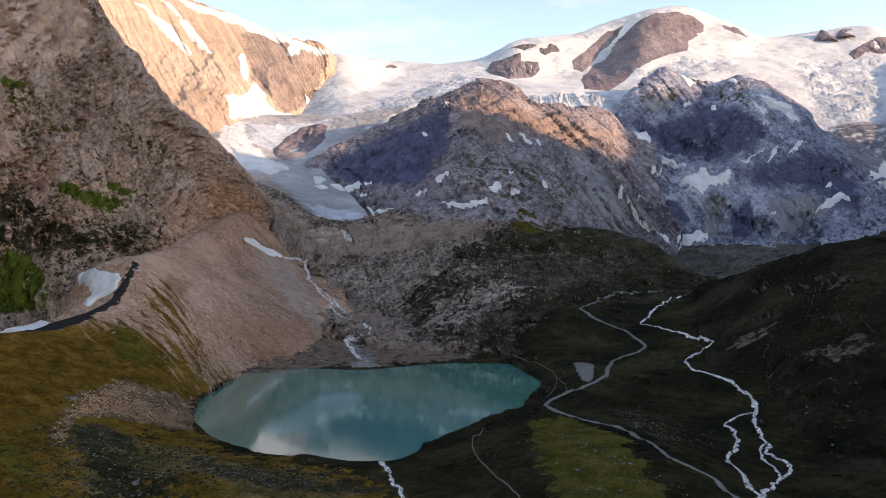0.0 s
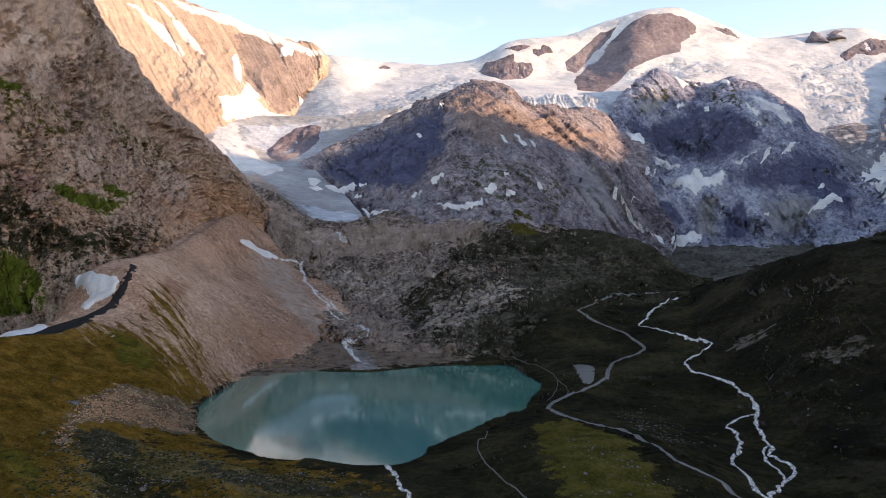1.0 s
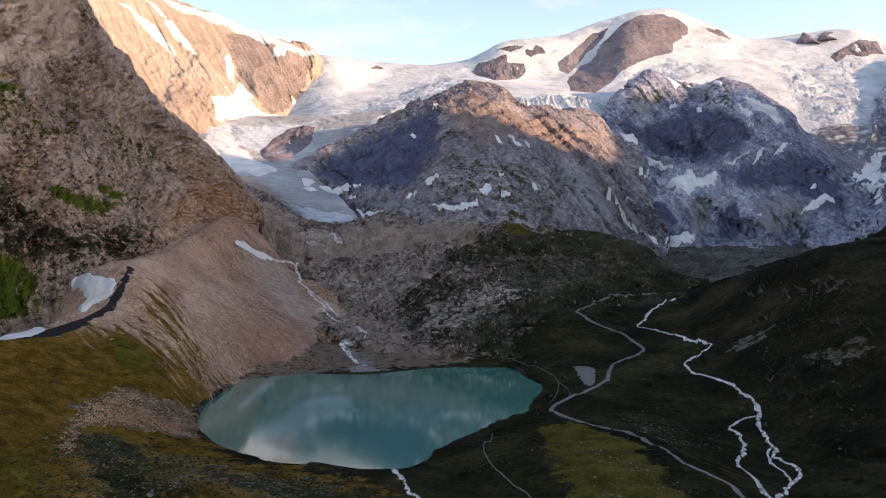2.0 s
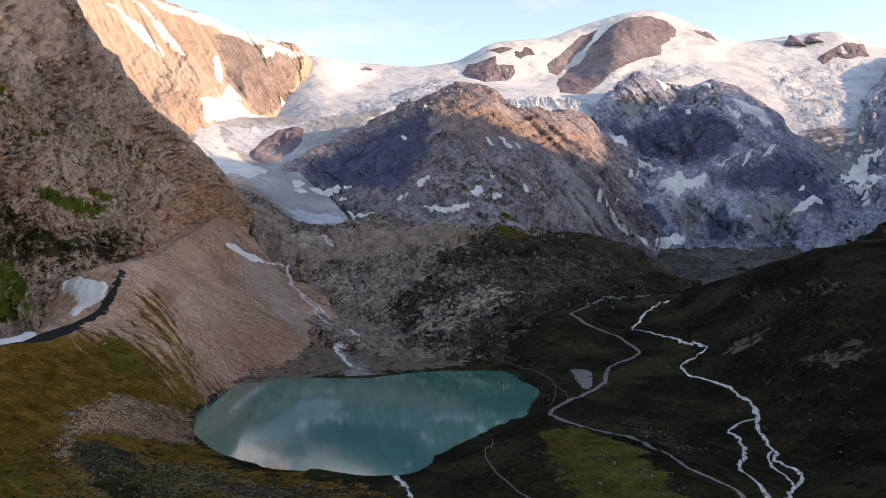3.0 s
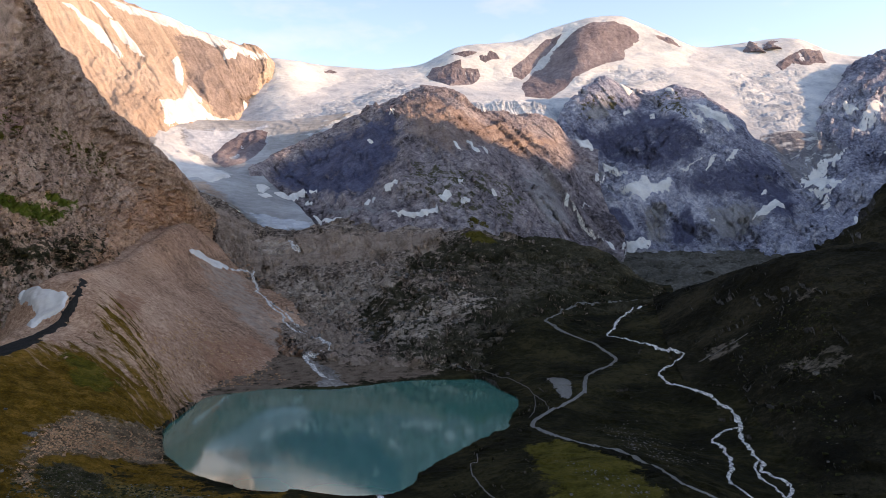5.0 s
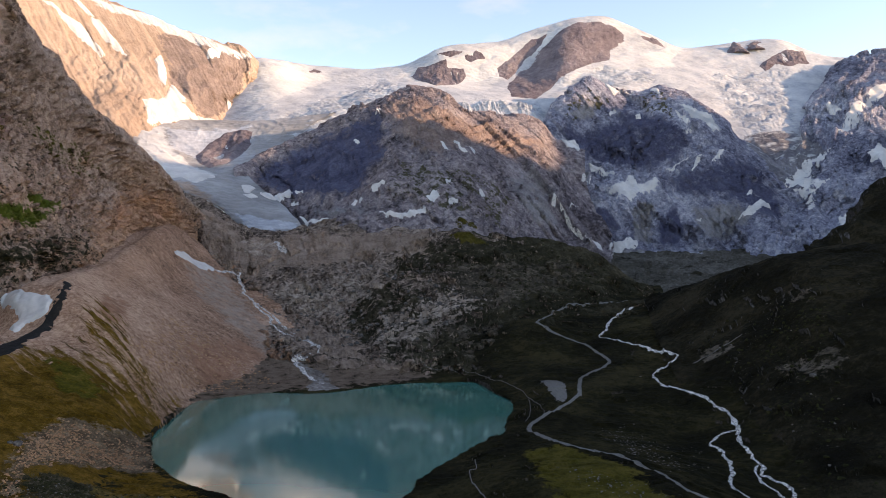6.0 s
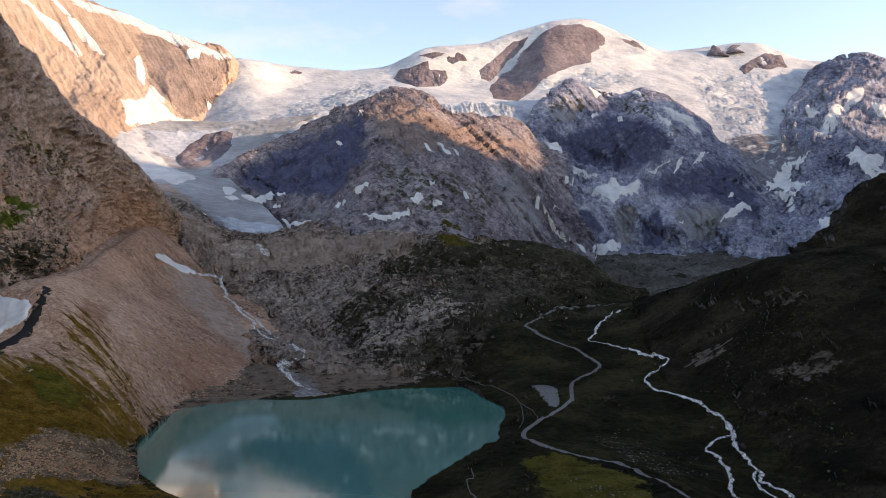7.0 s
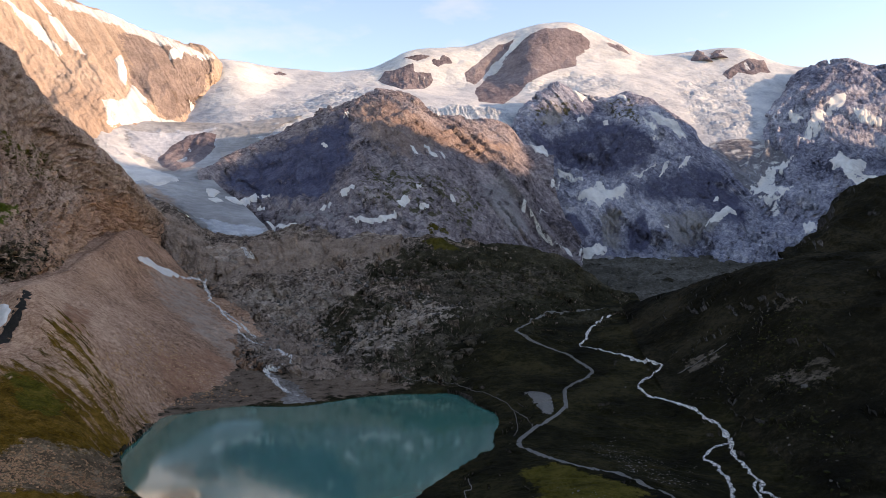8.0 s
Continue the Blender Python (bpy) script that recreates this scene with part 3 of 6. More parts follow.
right_hill_lower = [(345, 1050, 18), (371, 1000, 18), (384, 930, 22), (397, 870, 31), (419, 829, 37), (449, 780, 45), (478, 700, 52), (516, 600, 60), (548, 480, 78)]
right_hill_foot = [(303, 850, -16), (325, 830, -18), (326, 740, -13), (323, 700, -11), (332, 640, -9), (356, 590, -7), (391, 520, 6), (418, 450, 21), (488, 380, 44)]
right_knob_crest = [(975, 1750, 167), (1017, 1750, 189), (1047, 1740, 244), (1076, 1730, 288), (1110, 1700, 310), (1162, 1680, 327), (1278, 1600, 353), (1396, 1450, 360)]
right_knob_foot = [(792, 1500, 158), (826, 1480, 158), (848, 1460, 158), (869, 1440, 158), (901, 1420, 157), (941, 1400, 157), (1005, 1300, 147), (1066, 1150, 131)]
valley_behind = [(-1200, -900, -40), (-500, -900, -50), (-300, -900, -60), (-150, -900, -60), (-50, -900, -60), (50, -900, -60), (150, -900, -60), (250, -900, -60), (400, -900, -50), (900, -900, -30)]
valley_south = [(-1000, 200, 100), (-380, 200, 60), (-270, 200, 20), (-160, 200, 0), (-60, 200, -10), (30, 200, -10), (110, 200, -5), (210, 200, -25), (320, 200, -30), (800, 200, 30)]
valley_dam = [(-800, 540, 0), (-330, 540, 20), (-240, 540, 14), (-140, 540, 10), (-50, 540, 2), (20, 540, 4), (80, 540, 16), (170, 540, 12), (270, 540, -16), (500, 540, 10)]
valley_near_shore = [(-700, 650, 0), (-330, 650, 15), (-240, 650, 8), (-150, 650, 3), (-60, 650, 0), (0, 650, 6), (70, 650, 19), (150, 650, 16), (280, 650, -15), (450, 650, 10)]
valley_lake_near = [(-600, 750, 0), (-345, 750, 15), (-270, 750, 6), (-180, 750, -3), (-90, 750, -8), (-5, 750, -4), (50, 750, 9), (125, 750, 16), (285, 750, -14), (440, 750, 20)]
valley_lake_middle = [(-600, 860, 0), (-350, 860, 10), (-285, 860, 6), (-200, 860, -5), (-90, 860, -12), (20, 860, -6), (70, 860, 2), (115, 860, 4), (295, 860, -12), (440, 860, 30)]
valley_lake_far = [(-600, 1000, 0), (-400, 1000, 10), (-290, 1000, 4), (-200, 1000, -6), (-90, 1000, -8), (60, 1000, -6), (135, 1000, 3), (185, 1000, 13), (320, 1000, 8), (420, 1000, 40)]
valley_far_shore = [(-600, 1170, 0), (-420, 1170, 10), (-290, 1170, 2), (-200, 1170, -3), (-90, 1170, -3), (40, 1170, -2), (95, 1170, 7), (190, 1170, 24), (350, 1170, 32), (440, 1170, 60)]
valley_head = [(-600, 1350, 0), (-420, 1350, 10), (-290, 1350, 8), (-210, 1350, 6), (-110, 1350, 7), (0, 1350, 10), (90, 1350, 30), (220, 1350, 66), (340, 1350, 62), (470, 1350, 75)]
valley_end = [(-700, 1750, 0), (-420, 1750, 20), (-290, 1750, 20), (-210, 1750, 22), (-110, 1750, 20), (0, 1750, 20), (90, 1750, 20), (260, 1750, 60), (420, 1750, 100), (600, 1750, 100)]
plain_far = [(428, 2800, 174), (626, 2800, 172), (824, 2800, 166), (1015, 2780, 164), (1233, 2740, 158), (1471, 2680, 148), (1777, 2600, 138)]
plain_middle = [(351, 2300, 125), (514, 2300, 120), (677, 2300, 115), (832, 2280, 114), (1012, 2250, 113), (1207, 2200, 109), (1435, 2100, 106)]
plain_near = [(338, 1800, 87), (427, 1800, 86), (516, 1800, 85), (602, 1790, 85), (762, 1750, 82), (933, 1700, 79), (1093, 1600, 77)]
# end of landform lines
# stretches of ground cover, and of painted light and shade, on each landform, in the plane named, metres
COVERS.update({
    "left_mountain_wall": ("yz", {
        "dark": [[(1164, 300), (1233, 298), (1288, 276), (1302, 235), (1425, 235), (1545, 228), (1621, 178), (1377, 152), (1312, 137), (1237, 140), (1200, 107), (1181, 75), (1104, 59), (1055, 57)]],
        "lush": [[(1336, 288), (1391, 275), (1480, 273), (1556, 273), (1440, 237), (1366, 240), (1318, 251)], [(1223, 167), (1227, 140), (1204, 107), (1185, 83), (1159, 77), (1113, 69), (1171, 184)], [(1474, 301), (1578, 285), (1539, 269), (1477, 279)], [(1302, 457), (1352, 457), (1347, 442), (1289, 435)]],
        # bare: upper wall, lighter tone painted where more skylight reaches
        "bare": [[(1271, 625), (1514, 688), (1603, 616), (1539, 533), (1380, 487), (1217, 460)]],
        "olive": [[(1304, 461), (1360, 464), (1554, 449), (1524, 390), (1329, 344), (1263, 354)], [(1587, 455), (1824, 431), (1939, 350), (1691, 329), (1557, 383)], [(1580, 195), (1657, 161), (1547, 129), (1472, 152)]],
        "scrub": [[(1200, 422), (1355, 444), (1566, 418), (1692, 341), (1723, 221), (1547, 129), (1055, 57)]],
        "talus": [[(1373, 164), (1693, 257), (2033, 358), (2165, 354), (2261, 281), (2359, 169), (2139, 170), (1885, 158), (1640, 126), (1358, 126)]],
        "pink": [[(1462, 438), (1528, 445), (1551, 421), (1467, 392), (1434, 413)], [(1274, 302), (1334, 298), (1316, 268), (1261, 269)], [(1399, 610), (1502, 578), (1629, 565)]],
    }),
    "moraine": ("xy", {
        "turf": [[(-520, 812), (-444, 865), (-426, 947), (-422, 1018), (-385, 998), (-329, 937), (-292, 905), (-310, 817), (-336, 771), (-325, 689), (-288, 591), (-194, 415)]],
        "streaks": [[(-450, 1191), (-385, 1195), (-308, 1074), (-278, 1044), (-285, 902), (-329, 937), (-408, 1049)]],
        "debris": [[(-484, 1935), (-347, 2010), (-219, 1671), (-181, 1499), (-212, 1324), (-281, 1496), (-392, 1658)]],
        "talus": [[(-445, 1300), (-485, 1512), (-496, 1782), (-370, 2056), (-447, 1837), (-451, 1579), (-429, 1334)]],
        "red": [[(-330, 1276), (-281, 1496), (-211, 1451), (-231, 1229), (-287, 1140)], [(-432, 1236), (-401, 1306), (-368, 1144), (-404, 1110)]],
        "dark": [[(-282, 1006), (-281, 1146), (-209, 1310), (-168, 1393), (-267, 1089)]],
        "rubble": [[(-332, 683), (-353, 760), (-342, 825), (-302, 842), (-280, 905), (-239, 762), (-262, 759), (-290, 723), (-316, 690), (-293, 611), (-316, 632)]],
        "band": [[(-319, 670), (-309, 697), (-278, 692), (-219, 677), (-220, 636), (-263, 633), (-275, 590)]],
        "scrub": [[(-324, 686), (-301, 701), (-271, 688), (-226, 697), (-203, 442), (-269, 561)]],
        "green": [[(-362, 604), (-308, 598), (-262, 529), (-230, 446)], [(-420, 998), (-366, 985), (-329, 937), (-340, 879), (-384, 911)]],
    }),
    "valley_floor": ("xy", {
        "turf": [[(-293, 849), (-215, 747), (-175, 673), (-104, 644), (-41, 584), (-9, 444), (-148, 426), (-263, 632)]],
        "rubble": [[(-359, 929), (-283, 917), (-238, 759), (-257, 744), (-297, 739)]],
        "band": [[(-212, 655), (-149, 590), (-109, 575), (-61, 586), (-51, 555), (-87, 539), (-141, 542), (-196, 592)]],
        "scrub": [[(-294, 707), (-219, 676), (-148, 617), (-81, 607), (-51, 562), (-49, 468), (-110, 456), (-172, 555), (-242, 581)]],
        "debris": [[(-279, 925), (-307, 1153), (-279, 1378), (-180, 1533), (-86, 1267), (-176, 1097), (-258, 1024)], [(-198, 1135), (-169, 1282), (-146, 1421), (-15, 1395), (55, 1205), (12, 1174), (-102, 1138)]],
        "olive": [[(75, 717), (109, 723), (138, 666), (145, 597), (144, 547), (140, 448), (67, 447), (69, 566), (63, 624)]],
    }),
    "rock_bar": ("xy", {
        "debris": [[(-528, 2384), (-415, 2315), (-331, 2190), (-284, 1968), (-343, 1983), (-440, 2114)], [(-353, 2234), (-225, 2221), (124, 2025), (102, 1891), (-34, 1986), (-147, 1991), (-319, 2011), (-371, 2067)], [(-315, 1983), (-244, 1772), (-142, 1377), (-24, 1308), (-97, 1615), (-177, 1730), (-247, 1889)], [(-142, 1377), (-24, 1316), (55, 1220), (-116, 1298)]],
        "slab": [[(-293, 1931), (-201, 1968), (-60, 1920), (20, 1776), (-30, 1704), (-104, 1738), (-178, 1737), (-239, 1832)], [(-65, 1398), (-29, 1629), (51, 1601), (134, 1638), (189, 1525), (117, 1437), (14, 1376)], [(-384, 2231), (-255, 2204), (-273, 2096), (-347, 2098)]],
        "stony": [[(123, 1812), (247, 1785), (395, 1767), (472, 1687), (356, 1594), (179, 1446), (102, 1511)], [(66, 1437), (179, 1446), (194, 1278), (99, 1223)]],
        "heath": [[(-56, 1767), (8, 1951), (92, 1957), (149, 1987), (237, 1902), (287, 1879), (410, 1832), (487, 1786), (513, 1611), (260, 1441), (219, 1317), (101, 1244), (4, 1317), (45, 1413), (186, 1502), (114, 1686), (19, 1729)], [(66, 1437), (225, 1416), (243, 1252), (95, 1184), (30, 1255)], [(-112, 1664), (-82, 1792), (20, 1776), (108, 1596), (75, 1422), (-24, 1341)]],
        "talus": [[(-429, 2135), (-356, 2060), (-294, 1851), (-163, 1391), (-78, 1281), (-116, 1295), (-225, 1406)]],
        "olive": [[(162, 1973), (219, 1921), (239, 1867), (177, 1869)]],
    }),
    "dark_hump": ("xz", {
        # violet: the flank turned from the sun, shade painted onto darker rock
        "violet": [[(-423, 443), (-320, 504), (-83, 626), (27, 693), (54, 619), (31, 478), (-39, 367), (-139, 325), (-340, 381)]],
        # the dome's sunlit top, its warm light painted on
        "sunglow": [[(17, 675), (100, 738), (182, 749), (294, 654), (721, 594), (499, 487), (311, 522), (184, 444), (85, 507)]],
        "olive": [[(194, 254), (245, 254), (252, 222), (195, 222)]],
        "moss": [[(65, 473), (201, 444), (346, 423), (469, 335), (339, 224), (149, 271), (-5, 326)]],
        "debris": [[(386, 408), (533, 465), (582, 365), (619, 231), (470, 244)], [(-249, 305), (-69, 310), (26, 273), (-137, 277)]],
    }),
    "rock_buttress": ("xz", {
        # violet: cliffs coloured darker and bluer for the shade they lie in
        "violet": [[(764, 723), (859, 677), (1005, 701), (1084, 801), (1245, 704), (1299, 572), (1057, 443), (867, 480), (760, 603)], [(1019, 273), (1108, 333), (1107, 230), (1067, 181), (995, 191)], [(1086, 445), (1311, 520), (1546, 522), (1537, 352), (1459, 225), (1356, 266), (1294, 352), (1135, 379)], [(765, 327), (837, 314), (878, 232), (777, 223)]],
        "moss": [[(768, 770), (965, 897), (1065, 829), (997, 746), (831, 686)], [(1174, 874), (1287, 839), (1271, 685), (1164, 732)]],
        "debris": [[(700, 562), (805, 525), (858, 455), (749, 348), (641, 338)], [(800, 155), (1186, 170), (1122, 133), (795, 117)], [(821, 741), (964, 827), (969, 732), (888, 703)], [(914, 313), (1037, 356), (970, 192), (899, 173)], [(1152, 333), (1324, 350), (1356, 266), (1194, 189), (1140, 230)]],
        "snow": [[(1056, 888), (1268, 847), (1174, 874)], [(1294, 773), (1424, 722), (1448, 656), (1307, 701)]],
    }),
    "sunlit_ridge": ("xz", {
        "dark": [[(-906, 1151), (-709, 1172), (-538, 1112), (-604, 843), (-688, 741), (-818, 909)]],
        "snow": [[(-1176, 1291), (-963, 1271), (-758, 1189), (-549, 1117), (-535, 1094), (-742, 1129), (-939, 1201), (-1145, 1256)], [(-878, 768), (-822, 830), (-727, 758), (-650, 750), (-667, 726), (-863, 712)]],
    }),
    "glacier": ("xz", {
        "crevasse": [[(-440, 658), (-346, 775), (-160, 891), (54, 1021), (282, 907), (46, 838), (-142, 703), (-314, 607)], [(1765, 1080), (2284, 1130), (1958, 743), (1729, 687), (1676, 814)], [(896, 993), (1180, 1102), (1442, 1060), (1405, 983), (964, 907)], [(369, 831), (766, 856), (759, 733), (385, 775)]],
        "firn": [[(-532, 1083), (-264, 1090), (-175, 1049), (-410, 849), (-540, 829)], [(885, 1093), (1199, 1145), (1649, 1250), (1601, 1114), (1105, 1060), (837, 911)], [(170, 1077), (957, 1329), (1094, 1421), (946, 1271), (523, 916), (267, 966)]],
    }),
    "glacier_tongue": ("xy", {
        "crevasse": [[(-804, 3236), (-470, 3300), (-446, 3127), (-625, 2926), (-728, 3010)], [(-414, 2409), (-240, 2367), (-228, 2324), (-369, 2337)]],
        "firn": [[(-878, 3214), (-804, 3236), (-728, 3010), (-590, 2760), (-511, 2653), (-553, 2584), (-695, 2639), (-816, 2907)]],
        "debris": [[(-698, 2582), (-569, 2573), (-489, 2491), (-419, 2388), (-397, 2353)]],
    }),
    "right_hill": ("xy", {
        "slab": [[(389, 1092), (429, 1074), (427, 1033), (380, 1045)], [(515, 1094), (519, 1012), (498, 984), (492, 1015)], [(415, 926), (473, 887), (459, 838), (398, 860)]],
    }),
})
# end of covers
LAKE_SHORE = [(-255, 803), (-275, 889), (-278, 1016), (-269, 1096), (-228, 1123), (-183, 1141), (-116, 1121), (-70, 1144), (-22, 1168), (37, 1175), (98, 1160), (110, 1082), (122, 1014), (104, 930), (84, 856), (59, 814), (23, 765), (-4, 721), (-23, 673), (-31, 655), (-49, 642), (-77, 648), (-106, 658), (-146, 668), (-176, 694), (-211, 730)]


def shore_distance(x, y):
    """Metres from the shoreline, negative on the water."""
    poly = spline(np.array(LAKE_SHORE + LAKE_SHORE[:1], float), 160)
    best, inside = np.full(x.shape, 1e9), np.zeros(x.shape, bool)
    for (ax, ay), (bx, by) in zip(poly[:-1], poly[1:]):
        dx, dy = bx - ax, by - ay
        t = np.clip(((x - ax) * dx + (y - ay) * dy) / (dx * dx + dy * dy + 1e-9), 0, 1)
        best = np.minimum(best, (x - ax - t * dx) ** 2 + (y - ay - t * dy) ** 2)
        inside ^= ((ay > y) != (by > y)) & (x < dx * (y - ay) / (dy + 1e-12) + ax)
    return np.sqrt(best) * np.where(inside, -1, 1)


def basin(p, bank=2.5):
    """Lets the ground dip under the lake and rise above it all round the shore."""
    d = shore_distance(p[..., 0], p[..., 1]) + 3 * fractal(p[..., 0], p[..., 1], 30, 4)
    z = p[..., 2]
    low = np.minimum(z, -0.4 + 0.12 * d)
    high = np.maximum(z, np.minimum(0.3 + 0.10 * d, bank + 0.6 * fractal(p[..., 0], p[..., 1], 17, 3)))
    p = p.copy()
    p[..., 2] = np.where(d < 0, low, np.where(d < 60, high, z))
    return p


def crevassed(p):
    """Splits the ice into seracs where it is steep."""
    n = normals(p)
    steep = np.clip((0.93 - n[..., 2]) * 5, 0.05, 1)
    cut = fractal(p[..., 0] * 0.6, p[..., 1] + 0.8 * p[..., 2], 55, 4, 0.6, True, 7)
    if p.shape[1] > 500:
        for outline in COVERS["glacier"][1]["crevasse"]:
            poly = np.array(outline, float)
            steep = np.maximum(steep, 2.0 * np.clip(0.5 - polygon_distance(poly, p[..., 0], p[..., 2]) / 60, 0, 1))
    brink = np.exp(-((p[..., 0] - 535) / 190) ** 4 - ((p[..., 1] - 3440) / 60) ** 2)
    p = p.copy()
    p[..., 2] -= 5 * steep * np.clip(cut, -0.6, 1.2)
    p[..., 2] += brink * (10 + 11 * fractal(p[..., 0], p[..., 1] * 0.3, 30, 4, 0.65, True, 9))
    return p


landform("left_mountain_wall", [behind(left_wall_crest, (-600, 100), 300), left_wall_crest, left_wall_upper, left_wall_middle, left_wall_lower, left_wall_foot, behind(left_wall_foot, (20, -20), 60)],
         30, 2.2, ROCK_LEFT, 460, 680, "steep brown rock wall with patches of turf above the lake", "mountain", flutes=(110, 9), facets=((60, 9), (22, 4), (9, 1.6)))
landform("moraine", [behind(moraine_crest, (-120, 60), 40), behind(moraine_crest, (-65, 32), 4), behind(moraine_crest, (-28, 13), 3), moraine_crest, moraine_upper, moraine_lower, moraine_foot, behind(moraine_foot, (60, -20), 14)],
         40, 1.6, SCREE, 330, 600, "tan scree and grassy moraine slope running down to the lake", "moraine", shape=lambda p: basin(p, 0.9), ridged=False, flutes=(60, 2.2, 6), crest_line=3, facets=((40, 2.2), (14, 1.1)))
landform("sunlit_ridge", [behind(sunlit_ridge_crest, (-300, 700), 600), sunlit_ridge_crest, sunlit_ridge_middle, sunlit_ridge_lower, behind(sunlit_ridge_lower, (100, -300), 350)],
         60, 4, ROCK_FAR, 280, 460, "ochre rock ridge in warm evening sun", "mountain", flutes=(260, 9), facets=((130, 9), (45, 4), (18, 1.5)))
landform("glacier", [behind(ice_crest, (0, 500), 500), ice_crest, ice_upper, ice_middle, ice_lower, behind(ice_lower, (0, -200), 250)],
         260, 7, ICE, 380, 900, "white glacier and snowfields under the summit ridge", "glacier", ridged=False, shape=crevassed)
landform("glacier_tongue", [behind(tongue_head, (0, 200), 50), tongue_head, tongue_upper, tongue_middle, tongue_lower, tongue_snout, behind(tongue_snout, (0, -20), 60)],
         90, 4, DIRTY_ICE, 260, 240, "grey glacier tongue flowing down into the valley", "glacier", shape=crevassed)
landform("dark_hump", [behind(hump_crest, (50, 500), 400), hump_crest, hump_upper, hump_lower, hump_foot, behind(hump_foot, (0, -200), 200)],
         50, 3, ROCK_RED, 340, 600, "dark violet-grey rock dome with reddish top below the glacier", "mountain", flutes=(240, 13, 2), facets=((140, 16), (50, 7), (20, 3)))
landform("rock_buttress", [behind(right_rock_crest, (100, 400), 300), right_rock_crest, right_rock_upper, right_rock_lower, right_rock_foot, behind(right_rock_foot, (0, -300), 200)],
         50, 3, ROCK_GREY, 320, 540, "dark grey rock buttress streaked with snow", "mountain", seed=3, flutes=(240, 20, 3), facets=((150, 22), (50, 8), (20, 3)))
landform("far_peaks", [behind(far_right_crest, (200, 600), 600), far_right_crest, far_right_middle, far_right_foot, behind(far_right_foot, (0, -300), 200)],
         60, 4, ROCK_GREY, 260, 360, "bluish rock peaks with snow gullies", "mountain", seed=5, flutes=(320, 24, 1), facets=((160, 24), (60, 9), (24, 3)))
landform("rock_bar", [behind(rock_bar_crest, (0, 250), 120), rock_bar_crest, rock_bar_upper, rock_bar_lower, rock_bar_foot, behind(rock_bar_foot, (0, -60), 30)],
         25, 1.6, ROCK_BAR, 400, 760, "ice-worn grey rock slabs with dark heath between", "rock slope", flutes=(150, 6, 4), facets=((70, 12), (26, 6), (10, 2)))
landform("outwash_plain", [behind(plain_far, (0, 150), 20), plain_far, plain_middle, plain_near, behind(plain_near, (0, -150), 40)],
         60, 5.0, PLAIN, 240, 360, "grey gravel plain with sparse turf below the rock buttress", "plain", facets=((90, 10), (30, 5), (12, 2)))
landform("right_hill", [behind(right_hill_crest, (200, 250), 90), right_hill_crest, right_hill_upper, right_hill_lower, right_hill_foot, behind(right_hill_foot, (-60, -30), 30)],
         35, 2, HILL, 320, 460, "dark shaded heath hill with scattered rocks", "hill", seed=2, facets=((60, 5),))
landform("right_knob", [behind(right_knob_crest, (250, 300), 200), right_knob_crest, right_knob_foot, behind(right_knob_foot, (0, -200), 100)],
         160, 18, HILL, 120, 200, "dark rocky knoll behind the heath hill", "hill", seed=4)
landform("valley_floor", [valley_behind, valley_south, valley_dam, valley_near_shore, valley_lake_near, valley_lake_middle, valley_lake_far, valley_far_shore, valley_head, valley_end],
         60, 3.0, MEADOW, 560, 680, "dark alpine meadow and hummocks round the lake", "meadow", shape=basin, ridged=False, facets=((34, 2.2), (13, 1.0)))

# the ridge across the valley, out of view, whose shadow lies on the valley
west_crest = [(2700, y, z) for y, z in ((-1500, 1600), (-300, 1780), (500, 1780), (1000, 1650), (1500, 1490), (1850, 1430), (2000, 1300), (2100, 1150), (2250, 1030), (2500, 1050), (2850, 1290), (3000, 1150))]
landform("west_ridge", [behind(west_crest, (900, 0), 1300), west_crest, behind(west_crest, (-300, 0), 800), behind(west_crest, (-480, 0), 1400)],
         300, 25, ROCK_GREY, 60, 160, "dark rock ridge that shades the valley", "mountain", seed=6)

ground = np.stack(np.meshgrid(np.linspace(-7000, 7000, 60), np.linspace(-7000, 7000, 60)), -1)
ground = np.concatenate([ground, -90 + 6 * fractal(ground[..., 0], ground[..., 1], 900)[..., None]], -1)
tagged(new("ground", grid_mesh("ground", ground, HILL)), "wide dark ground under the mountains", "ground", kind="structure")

# ---- things ----
# outlines of things on the land, x y in metres
OUTLINE_SNOW_1 = [(-1311, 3441), (-1272, 3455), (-1180, 3482), (-1068, 3448), (-1077, 3422), (-1165, 3436), (-1242, 3450)]
OUTLINE_SNOW_2 = [(-1154, 3538), (-1128, 3550), (-1086, 3535), (-984, 3481), (-1010, 3484), (-1076, 3500), (-1143, 3520)]
OUTLINE_SNOW_3 = [(-1239, 3548), (-1208, 3567), (-1148, 3552), (-1168, 3538)]
OUTLINE_SNOW_4 = [(-901, 3540), (-885, 3595), (-850, 3533), (-841, 3451), (-862, 3459), (-884, 3520)]
OUTLINE_SNOW_5 = [(-715, 3745), (-666, 3841), (-665, 3758), (-696, 3710), (-715, 3712)]
OUTLINE_SNOW_6 = [(-613, 3832), (-588, 3845), (-590, 3835), (-612, 3821)]
OUTLINE_SNOW_7 = [(-890, 3282), (-852, 3339), (-828, 3358), (-820, 3485), (-761, 3460), (-758, 3427), (-788, 3421), (-729, 3423), (-692, 3478), (-841, 3203), (-859, 3204), (-848, 3276), (-874, 3262)]
OUTLINE_SNOW_8 = [(-624, 3661), (-582, 3724), (-609, 3646)]
OUTLINE_SNOW_9 = [(-761, 2856), (-735, 2955), (-690, 2869), (-624, 2784), (-565, 2661), (-517, 2635), (-553, 2584), (-628, 2593)]
